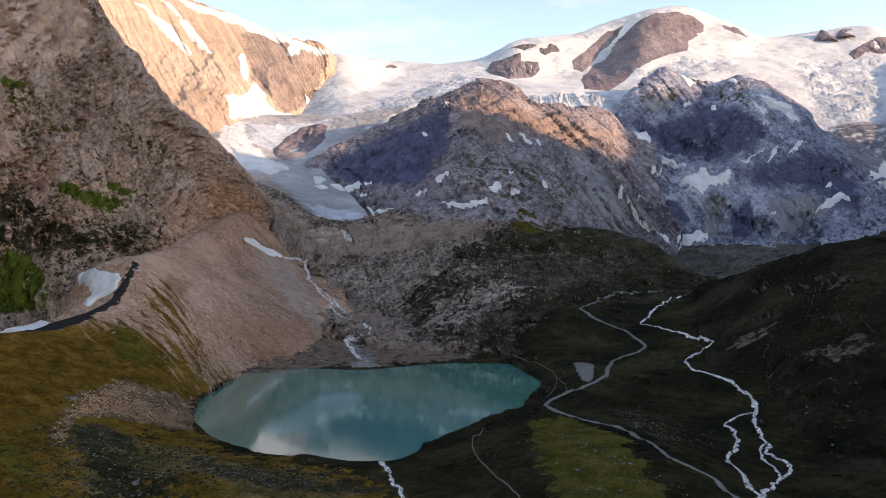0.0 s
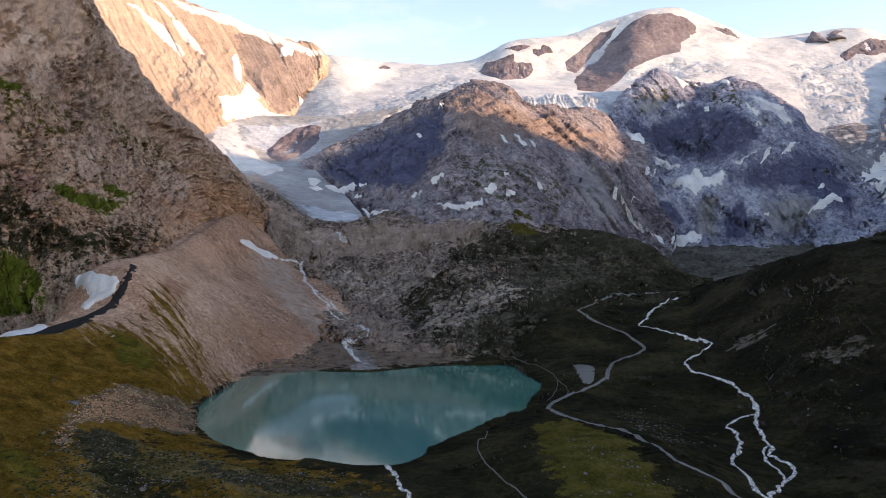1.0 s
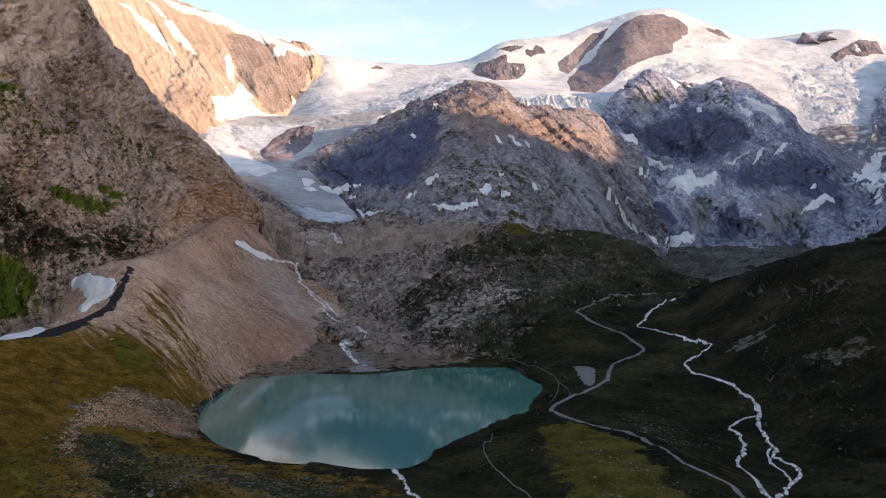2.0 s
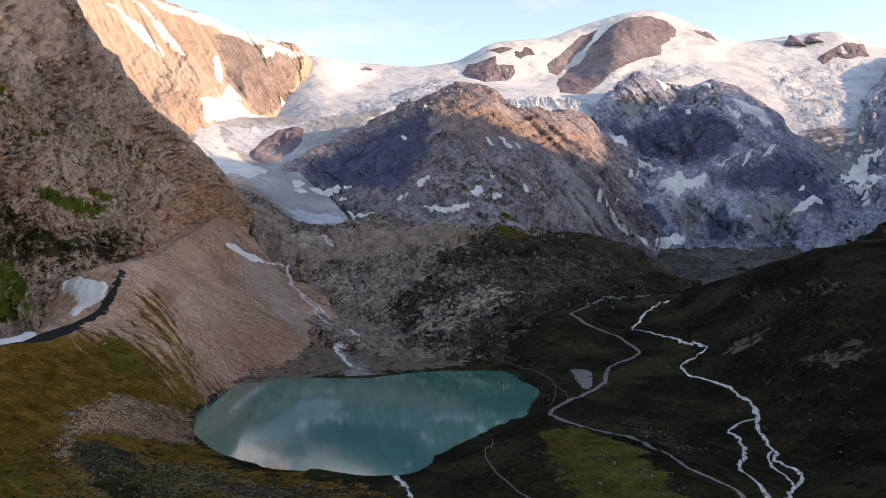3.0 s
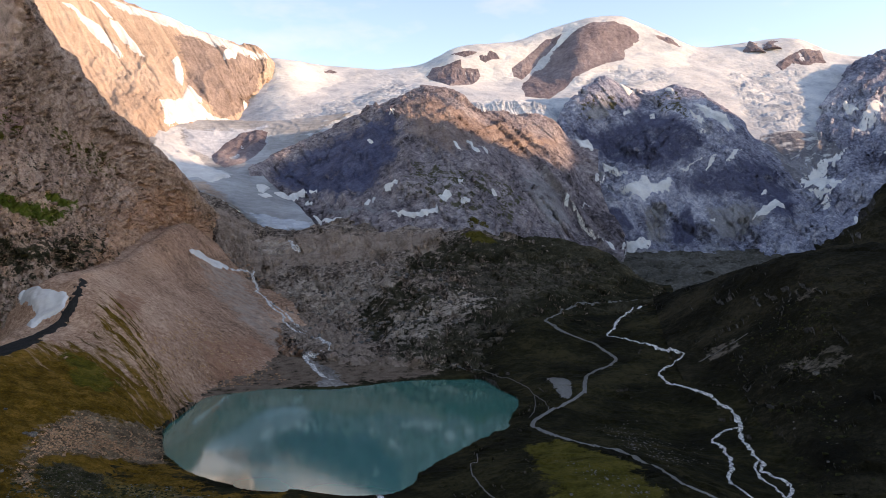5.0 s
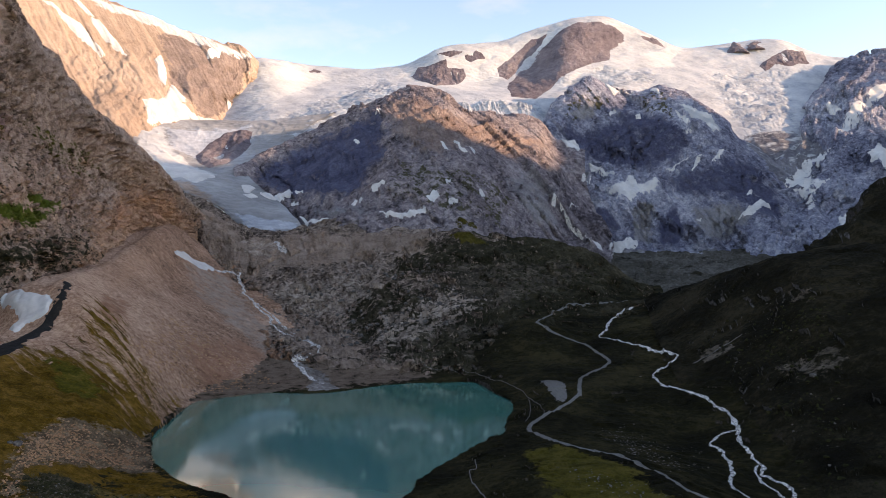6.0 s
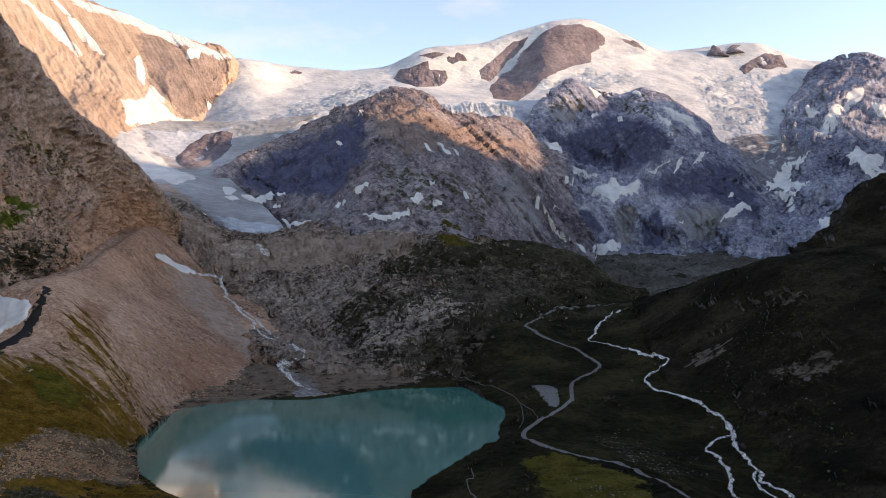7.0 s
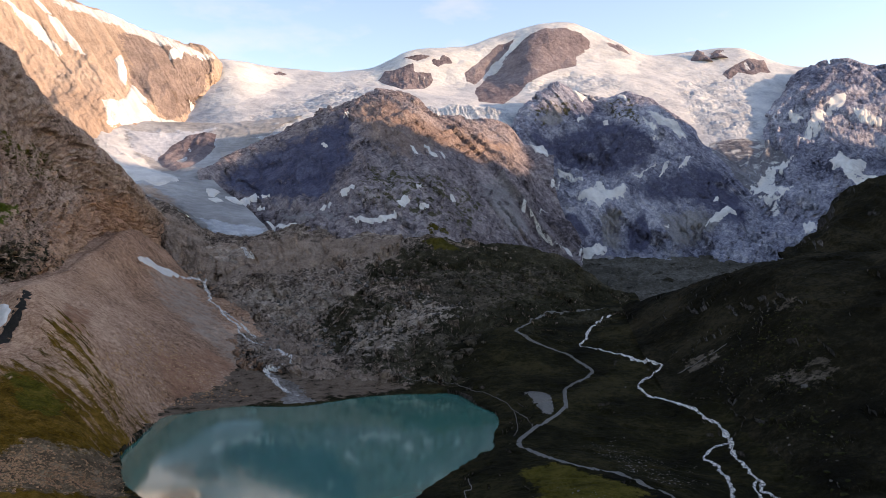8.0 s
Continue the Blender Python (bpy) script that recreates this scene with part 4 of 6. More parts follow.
OUTLINE_SNOW_29 = [(-474, 1865), (-458, 1911), (-432, 1976), (-401, 2016), (-395, 1964), (-413, 1918), (-438, 1882), (-458, 1858)]
OUTLINE_SNOW_30 = [(-564, 1224), (-557, 1242), (-505, 1182), (-475, 1160), (-463, 1144), (-463, 1129), (-477, 1124), (-488, 1123), (-495, 1110), (-505, 1119), (-503, 1138), (-528, 1176)]
OUTLINE_SNOW_31 = [(-508, 920), (-607, 1136), (-605, 1156), (-587, 1177), (-578, 1181), (-592, 1177), (-485, 979), (-483, 941), (-471, 869)]
OUTLINE_ROCK_3 = [(505, 4101), (596, 4126), (562, 4094), (518, 4087)]
OUTLINE_ROCK_8 = [(-284, 4111), (-266, 4144), (-231, 4148), (-201, 4134), (-244, 4117)]
OUTLINE_ROCK_9 = [(2038, 4373), (2162, 4424), (2088, 4383)]
OUTLINE_ROCK_10 = [(2161, 4370), (2225, 4424), (2256, 4417), (2188, 4356)]
OUTLINE_ROCK_13 = [(1685, 3492), (1812, 3496), (1925, 3497), (1942, 3344), (1923, 3251), (1820, 3235), (1733, 3156), (1634, 3094), (1628, 3169), (1593, 3242)]
OUTLINE_SNOW_101 = [(894, 2946), (938, 2951), (968, 3003), (986, 3002), (989, 2975), (1022, 2966), (1045, 2944), (1084, 2966), (1046, 2913), (1011, 2935), (969, 2899), (941, 2871), (886, 2882), (831, 2859), (794, 2871), (864, 2887), (890, 2896), (869, 2945)]
OUTLINE_SNOW_102 = [(851, 3128), (885, 3123), (893, 3084), (923, 3009), (909, 2993), (879, 3079), (846, 3084)]
OUTLINE_SNOW_103 = [(762, 2930), (823, 3023), (839, 3043), (832, 3026), (781, 2931)]
OUTLINE_SNOW_104 = [(586, 2663), (600, 2668), (610, 2655), (603, 2661), (584, 2657)]
OUTLINE_SNOW_105 = [(617, 2649), (676, 2754), (735, 2807), (729, 2797), (673, 2742), (621, 2644)]
OUTLINE_SNOW_106 = [(702, 2618), (738, 2677), (772, 2662), (757, 2668), (741, 2595), (714, 2575)]
OUTLINE_SNOW_107 = [(777, 2660), (832, 2767), (854, 2748), (895, 2770), (917, 2768), (897, 2742), (846, 2723), (764, 2599)]
OUTLINE_SNOW_108 = [(1118, 2999), (1220, 3029), (1217, 3016), (1139, 2998)]
OUTLINE_SNOW_109 = [(1205, 2974), (1244, 3003), (1273, 3008), (1239, 2985), (1217, 2975)]
OUTLINE_SNOW_110 = [(1292, 2985), (1343, 3038), (1429, 3131), (1348, 3017), (1300, 2985)]
OUTLINE_SNOW_111 = [(1301, 2801), (1366, 2797), (1407, 2798), (1413, 2794), (1357, 2779), (1307, 2795)]
OUTLINE_SNOW_112 = [(1048, 3501), (1102, 3561), (1135, 3550), (1071, 3461)]
OUTLINE_SNOW_113 = [(1296, 3529), (1258, 3390), (1249, 3501)]
OUTLINE_SNOW_114 = [(1267, 3279), (1291, 3249), (1290, 3159), (1270, 3149), (1256, 3201)]
OUTLINE_SNOW_115 = [(1296, 3284), (1333, 3236), (1404, 3248), (1450, 3256), (1440, 3268), (1380, 3286), (1337, 3312)]
OUTLINE_SNOW_116 = [(1377, 3207), (1429, 3230), (1440, 3201), (1400, 3185)]
OUTLINE_SNOW_117 = [(1014, 3361), (1051, 3401), (1054, 3388), (1021, 3350)]
OUTLINE_SNOW_118 = [(1120, 3336), (1147, 3334), (1131, 3289), (1117, 3307)]
OUTLINE_SNOW_119 = [(1255, 3128), (1292, 3139), (1291, 3138), (1260, 3125)]
OUTLINE_SNOW_120 = [(1159, 2827), (1179, 2824), (1174, 2820), (1160, 2823)]
OUTLINE_SNOW_121 = [(1380, 2884), (1422, 2915), (1405, 2887), (1378, 2872)]
OUTLINE_SNOW_122 = [(761, 3217), (791, 3203), (835, 3197), (801, 3094), (762, 3091)]
OUTLINE_SNOW_123 = [(198, 2520), (211, 2515), (223, 2478), (208, 2480)]
OUTLINE_SNOW_124 = [(245, 2568), (257, 2563), (287, 2516), (267, 2514)]
OUTLINE_SNOW_125 = [(294, 2559), (314, 2624), (322, 2601), (305, 2549)]
OUTLINE_SNOW_126 = [(136, 2266), (152, 2292), (167, 2273), (145, 2250)]
OUTLINE_SNOW_127 = [(194, 2336), (210, 2351), (206, 2325), (195, 2325)]
OUTLINE_SNOW_128 = [(293, 2360), (302, 2361), (310, 2344), (294, 2333)]
OUTLINE_SNOW_129 = [(192, 2261), (221, 2264), (218, 2249), (193, 2253)]
OUTLINE_SNOW_130 = [(-3, 2195), (28, 2202), (43, 2197), (73, 2189), (122, 2235), (128, 2215), (94, 2170), (61, 2176), (28, 2191)]
OUTLINE_SNOW_131 = [(-228, 2420), (-177, 2351), (-126, 2316), (-130, 2317), (-165, 2296), (-193, 2347)]
OUTLINE_SNOW_132 = [(-419, 2597), (-395, 2623), (-375, 2601), (-388, 2543), (-408, 2553)]
OUTLINE_SNOW_133 = [(-408, 2533), (-379, 2546), (-359, 2523), (-379, 2511)]
OUTLINE_SNOW_134 = [(-357, 2561), (-317, 2605), (-273, 2617), (-261, 2585), (-288, 2578), (-327, 2535)]
OUTLINE_SNOW_135 = [(-76, 2286), (-48, 2354), (-45, 2336), (-71, 2277)]
OUTLINE_SNOW_136 = [(-26, 2360), (20, 2325), (17, 2313), (-16, 2333)]
OUTLINE_SNOW_137 = [(-70, 2716), (-52, 2692), (-48, 2673), (-62, 2676)]
OUTLINE_SNOW_138 = [(130, 2269), (163, 2287), (165, 2274), (137, 2252)]
OUTLINE_SNOW_139 = [(5, 2796), (25, 2832), (31, 2791), (19, 2794)]
OUTLINE_SNOW_140 = [(-255, 2599), (-227, 2578), (-227, 2565), (-249, 2583)]
OUTLINE_SNOW_141 = [(-268, 2549), (-239, 2516), (-240, 2505), (-261, 2517)]
OUTLINE_SNOW_142 = [(1635, 3087), (1753, 3168), (1823, 3240), (1901, 3260), (1943, 3262), (1967, 3250), (1896, 3157), (1829, 3199), (1780, 3141), (1747, 2996), (1792, 2998), (1710, 2951), (1673, 2930), (1586, 2780), (1548, 2661), (1525, 2666), (1540, 2738), (1663, 2955), (1654, 3033)]
OUTLINE_SNOW_143 = [(1635, 2724), (1683, 2723), (1664, 2662), (1591, 2634)]
OUTLINE_SNOW_144 = [(2017, 3107), (2108, 3154), (2133, 3048), (2081, 2990), (2099, 2900), (2039, 2877), (1999, 2970), (2010, 3080)]
OUTLINE_SNOW_145 = [(2414, 3483), (2467, 3450), (2501, 3412), (2461, 3379), (2391, 3406)]
OUTLINE_SNOW_146 = [(2040, 3355), (2193, 3470), (2376, 3606), (2469, 3621), (2402, 3552), (2251, 3483), (2151, 3360), (2034, 3317)]
OUTLINE_SNOW_147 = [(2136, 3581), (2209, 3626), (2156, 3501), (2128, 3524)]
OUTLINE_SNOW_148 = [(1310, 2800), (1433, 2823), (1419, 2790), (1321, 2780)]
OUTLINE_ROCK_149 = [(634, 3653), (687, 3876), (778, 4061), (897, 4146), (995, 4183), (1056, 4215), (1142, 4256), (1268, 4274), (1361, 4284), (1411, 4253), (1380, 4206), (1283, 4132), (1244, 4056), (1131, 4008), (1022, 3918), (923, 3852), (859, 3756), (768, 3640)]
OUTLINE_ROCK_150 = [(667, 4069), (759, 4142), (879, 4223), (981, 4239), (932, 4193), (815, 4132), (704, 4001), (668, 4023)]
OUTLINE_ROCK_151 = [(220, 4034), (258, 4094), (344, 4078), (417, 4087), (413, 4051), (501, 4066), (512, 4006), (439, 3913), (323, 3839)]
OUTLINE_ROCK_152 = [(361, 4105), (451, 4129), (493, 4119), (431, 4088)]
OUTLINE_ROCK_153 = [(-645, 2971), (-619, 3104), (-573, 3222), (-511, 3260), (-451, 3228), (-445, 3099), (-469, 2983), (-502, 2812), (-550, 2754), (-600, 2828)]
OUTLINE_ROCK_154 = [(504, 4092), (595, 4123), (608, 4109), (531, 4080)]
OUTLINE_ROCK_155 = [(1498, 4287), (1586, 4322), (1641, 4266), (1563, 4258)]
OUTLINE_ROCK_156 = [(2129, 4173), (2237, 4246), (2484, 4361), (2440, 4232), (2295, 4171), (2219, 4185), (2137, 4128)]
OUTLINE_ROAD = [(452.2, 1540), (384.2, 1487.8), (325.4, 1460.3), (293, 1428.4), (253.9, 1381), (228.3, 1334.6), (244, 1279.2), (267.9, 1243.5), (282.9, 1214.2), (290.9, 1177.2), (289.1, 1147.4), (274, 1125.5), (242.5, 1091.6), (223.8, 1065.5), (208.5, 1016.8), (199.1, 985.1), (182.9, 962.3), (153.1, 926.9), (128.1, 890.4), (112, 864.1), (103.7, 817.8), (106.8, 761.8), (113.2, 733.7), (131.7, 707.9), (148.1, 691.2), (159.1, 656.2), (165, 626.1), (165, 579.7), (177.5, 567.4), (189.1, 554.3), (195.9, 530.6), (204, 518)]
OUTLINE_PATH_1 = [(30.3, 1255.2), (64.8, 1235.5), (80.4, 1208.9), (107.5, 1177.4), (128.3, 1106.6), (140.6, 1052.6), (141.9, 1009.5), (143.6, 937.3), (136.6, 904.7)]
OUTLINE_PATH_2 = [(140.4, 999.1), (135, 966.2), (121.8, 908.6), (111.6, 884.5)]
OUTLINE_PATH_3 = [(35.1, 731.8), (30.8, 694.8), (24.8, 692.4), (22.4, 654.2), (25, 617.3), (31.9, 585.8), (40.2, 558.4), (48.7, 523)]
OUTLINE_SCAR = [(375.3, 1062.9), (395.4, 1066.3), (417, 1063.4), (431.6, 1062.1), (443.8, 1064.1)]
OUTLINE_LOT = [(172.9, 1076.9), (182, 1076.5), (197.9, 1060.3), (185.7, 977.2), (176.3, 963.8), (164.5, 962.3), (168.1, 1016.2)]
OUTLINE_STREAM_1 = [(-400.7, 1994), (-380.8, 2038.1), (-348.2, 2016.4), (-345.2, 1981.5), (-329.3, 1944.5), (-317.6, 1897.9), (-291.4, 1833.1), (-264.8, 1783.4), (-248.4, 1755.9), (-233.5, 1692.1), (-208.1, 1632.2), (-184.5, 1627), (-151.1, 1554), (-131.4, 1412.2), (-142.3, 1381.3), (-168.2, 1392.8), (-168.2, 1368.6), (-148.5, 1305.2), (-126.7, 1226.5), (-109.7, 1156.4)]
OUTLINE_STREAM_2 = [(-284.6, 1831.1), (-261.1, 1801.8), (-233.3, 1744.5), (-211.3, 1686), (-185.7, 1638.3)]
OUTLINE_STREAM_3 = [(-280.6, 2209.8), (-267.9, 2181.1), (-259.8, 2138.5), (-245.4, 2117.5)]
OUTLINE_STREAM_4 = [(430.5, 1448.8), (387.5, 1387.3), (350.2, 1338.9), (332.3, 1295.2), (313.1, 1266.3), (331.9, 1236.2), (351.9, 1200.2), (364.6, 1160), (367.2, 1118), (370.8, 1105.1), (356.3, 1089.8), (338.8, 1090.8), (321.7, 1060.1), (320.4, 1020.5), (331.4, 988.7), (339, 951.5), (342.2, 924), (343, 900.4), (336.4, 859.3), (328.1, 841.5)]
OUTLINE_STREAM_5 = [(330.3, 847.1), (314, 848.5), (297.5, 835.8), (287.6, 821.3), (289, 796.4), (276.7, 755.3), (260, 717), (240.4, 679), (234.5, 657.2), (233.4, 631.6), (228.1, 603.5), (220.1, 579.4), (224.7, 570.3)]
OUTLINE_STREAM_6 = [(329.8, 845.7), (312.7, 806.6), (302.1, 758.7), (297.8, 735), (289.8, 721.6), (291.3, 700.7), (294.6, 685.3), (287.9, 664.5), (270.3, 639.7), (249, 604.7), (228.4, 574.4), (208.1, 538)]
OUTLINE_STREAM_7 = [(299.4, 742.7), (287.5, 728.7), (277, 696.1), (276.2, 672.6), (269.7, 639.4)]
OUTLINE_STREAM_8 = [(-52.7, 642.4), (-44.7, 613.6), (-41.1, 591.7), (-35.9, 573.8), (-28.5, 547.4), (-23.9, 529.5)]
OUTLINE_STREAM_9 = [(609.5, 2655.3), (635.1, 2630.1), (673.4, 2600.2), (697.4, 2587.9)]
OUTLINE_DELTA = [(-175.1, 1393.3), (-156.5, 1376.5), (-124.2, 1292.3), (-110.2, 1256.6), (-97.8, 1170.6), (-84, 1140), (-133.1, 1132.3), (-141.4, 1168), (-135.5, 1243.7), (-155.1, 1322.2)]
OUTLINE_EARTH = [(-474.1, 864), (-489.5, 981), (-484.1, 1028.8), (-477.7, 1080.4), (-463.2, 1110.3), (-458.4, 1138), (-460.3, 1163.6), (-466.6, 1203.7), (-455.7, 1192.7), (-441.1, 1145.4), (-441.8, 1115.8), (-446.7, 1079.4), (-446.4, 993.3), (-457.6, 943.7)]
OUTLINE_STONES_LOW = [(-347.2, 623), (-312.7, 693.4), (-212.3, 685.4), (-139.6, 640.6), (-61.5, 630), (-46.1, 548.8), (-270, 483.5)]
OUTLINE_STONES_ROAD = [(168.9, 873.8), (230.3, 896.2), (281.7, 807.8), (243.2, 712.1), (180.1, 648.4), (154.4, 720.4)]
OUTLINE_STONES_SCREE = [(-366.4, 1067.5), (-371.3, 1364), (-293.7, 1455.6), (-156.5, 1188.9), (-281.5, 1117), (-287.5, 930.6), (-325.8, 947.2)]
OUTLINE_STONES_BAR = [(-338.5, 2044.6), (-5.5, 1963.3), (195.8, 1672), (186, 1501.8), (13.3, 1308.1), (-81.9, 1351), (-285, 1791.9)]
OUTLINE_STONES_HEATH = [(424.1, 1164.9), (530.7, 1079), (583.3, 1052.6), (316.4, 573.2), (260.9, 583.5), (354.8, 890)]
OUTLINE_STONES_GREEN = [(8.5, 1974.9), (278.9, 1825), (721.4, 2514), (451.4, 1433.7), (257, 1371.7), (123.2, 1513)]
OUTLINE_STONES_MEAD = [(82.5, 675.1), (135.9, 614.6), (168.3, 515.1), (75.1, 501.4)]
OUTLINE_BOULDER = [(-342.9, 737.8), (101.1, 521.9), (114.1, 520.6), (92.1, 556.2), (-349.6, 738.8), (-386.6, 786.9), (126.9, 2271.8), (303.8, 1063.1), (79.5, 570.1), (-324.7, 639.5), (-211.2, 544.1), (-115.2, 607.1), (422.4, 860.3), (383.2, 759.4), (461.2, 995.9)]
OUTLINE_SPIRE = [(2074.2, 4349.3), (2179.4, 4339.5), (2371, 4370.4), (2431, 4313)]
# end of outlines
# ---- lake ----
m_lake, nt, bsdf = material("lake_water")
nt.links.new(ramp(nt, ground_noise(nt, 0.004, 3), [(0.35, (0.03, 0.168, 0.13)), (0.65, (0.044, 0.21, 0.163))]), bsdf.inputs["Base Color"])
bsdf.inputs["Roughness"].default_value = 0.06
bsdf.inputs["IOR"].default_value = 1.5
bsdf.inputs["Specular IOR Level"].default_value = 1.0
lake_bm = bmesh.new()
ring = [lake_bm.verts.new((x, y, 0)) for x, y in spline(np.array(LAKE_SHORE + LAKE_SHORE[:1], float), 160)[:-1]]
centre = Vector((sum(v.co.x for v in ring), sum(v.co.y for v in ring), 0)) / len(ring)
for v in ring:
    v.co += (v.co - centre).normalized() * 5
lake_bm.faces.new(ring)
bmesh.ops.triangulate(lake_bm, faces=lake_bm.faces[:])
lake_me = bpy.data.meshes.new("lake")
lake_bm.normal_update()
if sum(f.normal.z for f in lake_bm.faces) < 0:
    bmesh.ops.reverse_faces(lake_bm, faces=lake_bm.faces[:])
lake_bm.to_mesh(lake_me)
lake_me.materials.append(m_lake)
tagged(new("lake", lake_me), "still turquoise glacial lake with cloud reflections", "lake", kind="structure")

# ---- things that lie on the land ----
bpy.context.view_layer.update()
DEPS = bpy.context.evaluated_depsgraph_get()
DOWN = Vector((0, 0, -1))


def height(x, y, names):
    """The top of the named landforms at x, y."""
    best = None
    for n in names:
        hit, place, normal, face = LAND[n].ray_cast(Vector((x, y, 3000)), DOWN, depsgraph=DEPS)
        if hit and (best is None or place.z > best):
            best = place.z
    return best


def largest(mask):
    """The largest connected piece of a mask."""
    label, best, size = np.zeros(mask.shape, int), 0, 0
    count = 0
    for i, j in zip(*np.nonzero(mask)):
        if label[i, j]:
            continue
        count += 1
        stack, n = [(i, j)], 0
        label[i, j] = count
        while stack:
            a, b = stack.pop()
            n += 1
            for c, e in ((a + 1, b), (a - 1, b), (a, b + 1), (a, b - 1)):
                if 0 <= c < mask.shape[0] and 0 <= e < mask.shape[1] and mask[c, e] and not label[c, e]:
                    label[c, e] = count
                    stack.append((c, e))
        if n > size:
            best, size = count, n
    return label == best


def whole(quads):
    """The largest set of faces that hang together by their corners."""
    root = {}

    def find(k):
        while root.setdefault(k, k) != k:
            root[k] = root[root[k]]
            k = root[k]
        return k

    for q in quads:
        for k in q[1:]:
            root[find(k)] = find(q[0])
    owners = [find(q[0]) for q in quads]
    main = max(set(owners), key=owners.count)
    return [q for q, o in zip(quads, owners) if o == main]


def sheet(name, outline, on, thick, mat, label, category, ragged=0.08, bulge=0.0, kind="", group="", cells=84, settle=1):
    """A layer with a ragged edge that lies on a landform: snow, turf, gravel or a rock outcrop (bulge: its relief)."""
    poly = np.array(outline, float)
    lo, hi = poly.min(0), poly.max(0)
    size = hi - lo
    pad = size.max() * 0.04
    step = max(size.max() / cells, 0.6)
    xs, ys = np.arange(lo[0] - pad, hi[0] + pad + step, step), np.arange(lo[1] - pad, hi[1] + pad + step, step)
    X, Y = np.meshgrid(xs, ys)
    width = math.sqrt(max(size[0] * size[1], 1))
    turned = np.roll(poly, -1, 0)
    area = abs((poly[:, 0] * turned[:, 1] - turned[:, 0] * poly[:, 1]).sum()) / 2
    thin = 2 * area / np.linalg.norm(turned - poly, axis=1).sum()
    d = polygon_distance(poly, X, Y) + ragged * 4 * thin * fractal(X, Y, thin * 4, 5, 0.6)
    keep = largest(d < 0)
    d = np.where(keep, d, np.maximum(d, 0.1 * step))
    near = d < 1.6 * step
    Z = np.full(X.shape, np.nan)
    for i, j in zip(*np.nonzero(near)):
        h = height(X[i, j], Y[i, j], on)
        if h is not None:
            Z[i, j] = h
    near &= ~np.isnan(Z)
    for _ in range(settle):
        pads = np.pad(Z, 1, constant_values=np.nan)
        stack = np.stack([pads[a:a + Z.shape[0], b:b + Z.shape[1]] for a in range(3) for b in range(3)])
        with np.errstate(all="ignore"):
            count = (~np.isnan(stack)).sum(0)
            Z = np.where(near, np.nansum(stack, 0) / np.maximum(count, 1), np.nan)
    inward = np.clip(-d / (2.5 * step), 0, 1)
    lift = thick * (inward - 0.2 * (1 - inward))
    if bulge:
        lift = lift + bulge * np.clip(-d / (0.1 * width), 0, 1) * (0.1 + 0.5 * fractal(X, Y * 0.35, width * 0.22, 6, 0.6, True, 4))
    Z = Z + lift
    index = -np.ones(X.shape, int)
    index[near] = np.arange(near.sum())
    quads = []
    for i in range(X.shape[0] - 1):
        for j in range(X.shape[1] - 1):
            q = (index[i, j], index[i, j + 1], index[i + 1, j + 1], index[i + 1, j])
            if min(q) >= 0 and keep[i:i + 2, j:j + 2].sum() > 1:
                quads.append([int(k) for k in q])
    quads = whole(quads)
    used, quads = np.unique(np.array(quads), return_inverse=True)
    me = bpy.data.meshes.new(name)
    me.from_pydata(np.stack([X[near], Y[near], Z[near]], -1)[used].tolist(), [], quads.reshape(-1, 4).tolist())
    me.shade_smooth()
    me.materials.append(mat)
    return tagged(new(name, me), label, category, group, kind)


def ribbon(name, line, on, width, mat, label, category, lift=0.5, uneven=0.0, across=5, step=1.5, kind="structure"):
    """A strip along a line on the land: road, path or stream."""
    line = np.array(line, float)
    fine = spline(line, 40 * len(line))
    run = np.concatenate([[0], np.cumsum(np.linalg.norm(np.diff(fine, axis=0), axis=1))])
    n = max(int(run[-1] / step), 4)
    at = np.linspace(0, run[-1], n)
    c = np.stack([np.interp(at, run, fine[:, k]) for k in (0, 1)], -1)
    if uneven:
        c = c + uneven * width * 0.5 * np.stack([fractal(at, at * 0 + 3, width * 5, 4), fractal(at, at * 0 + 50, width * 5, 4)], -1)
    t = np.gradient(c, axis=0)
    t /= np.linalg.norm(t, axis=1, keepdims=True) + 1e-9
    side = np.stack([-t[:, 1], t[:, 0]], -1)
    edges = [width / 2 * np.clip(1 + 1.4 * uneven * fractal(at, at * 0 + k, width * 2.2, 4, 0.65), 0.25, 2.2) for k in (9, 40)]
    p = np.zeros((n, across, 3))
    for k, s in enumerate(np.linspace(-1, 1, across)):
        p[:, k, :2] = c + side * (s * (edges[0] if s < 0 else edges[1]))[:, None]
    for i in range(n):
        for k in range(across):
            h = height(p[i, k, 0], p[i, k, 1], on)
            p[i, k, 2] = np.nan if h is None else h
    z = p[..., 2]
    z[np.isnan(z)] = np.nanmean(z)
    smooth = np.copy(z)
    for _ in range(6):
        smooth[1:-1] = (smooth[:-2] + smooth[1:-1] + smooth[2:]) / 3
    p[..., 2] = np.maximum(smooth, z) + lift
    p[:, 0, 2] -= 1.3 * lift
    p[:, -1, 2] -= 1.3 * lift
    return tagged(new(name, grid_mesh(name, p, mat)), label, category, kind=kind)


def lump(subdivisions, seed, squash=0.7, spiky=0.25):
    bm = bmesh.new()
    bmesh.ops.create_icosphere(bm, subdivisions=subdivisions, radius=1)
    rnd = random.Random(seed)
    for v in bm.verts:
        v.co *= 1 + rnd.uniform(-spiky, spiky)
        v.co.z *= squash
    verts, faces = np.array([v.co[:] for v in bm.verts]), np.array([[v.index for v in f.verts] for f in bm.faces])
    bm.free()
    return verts, faces


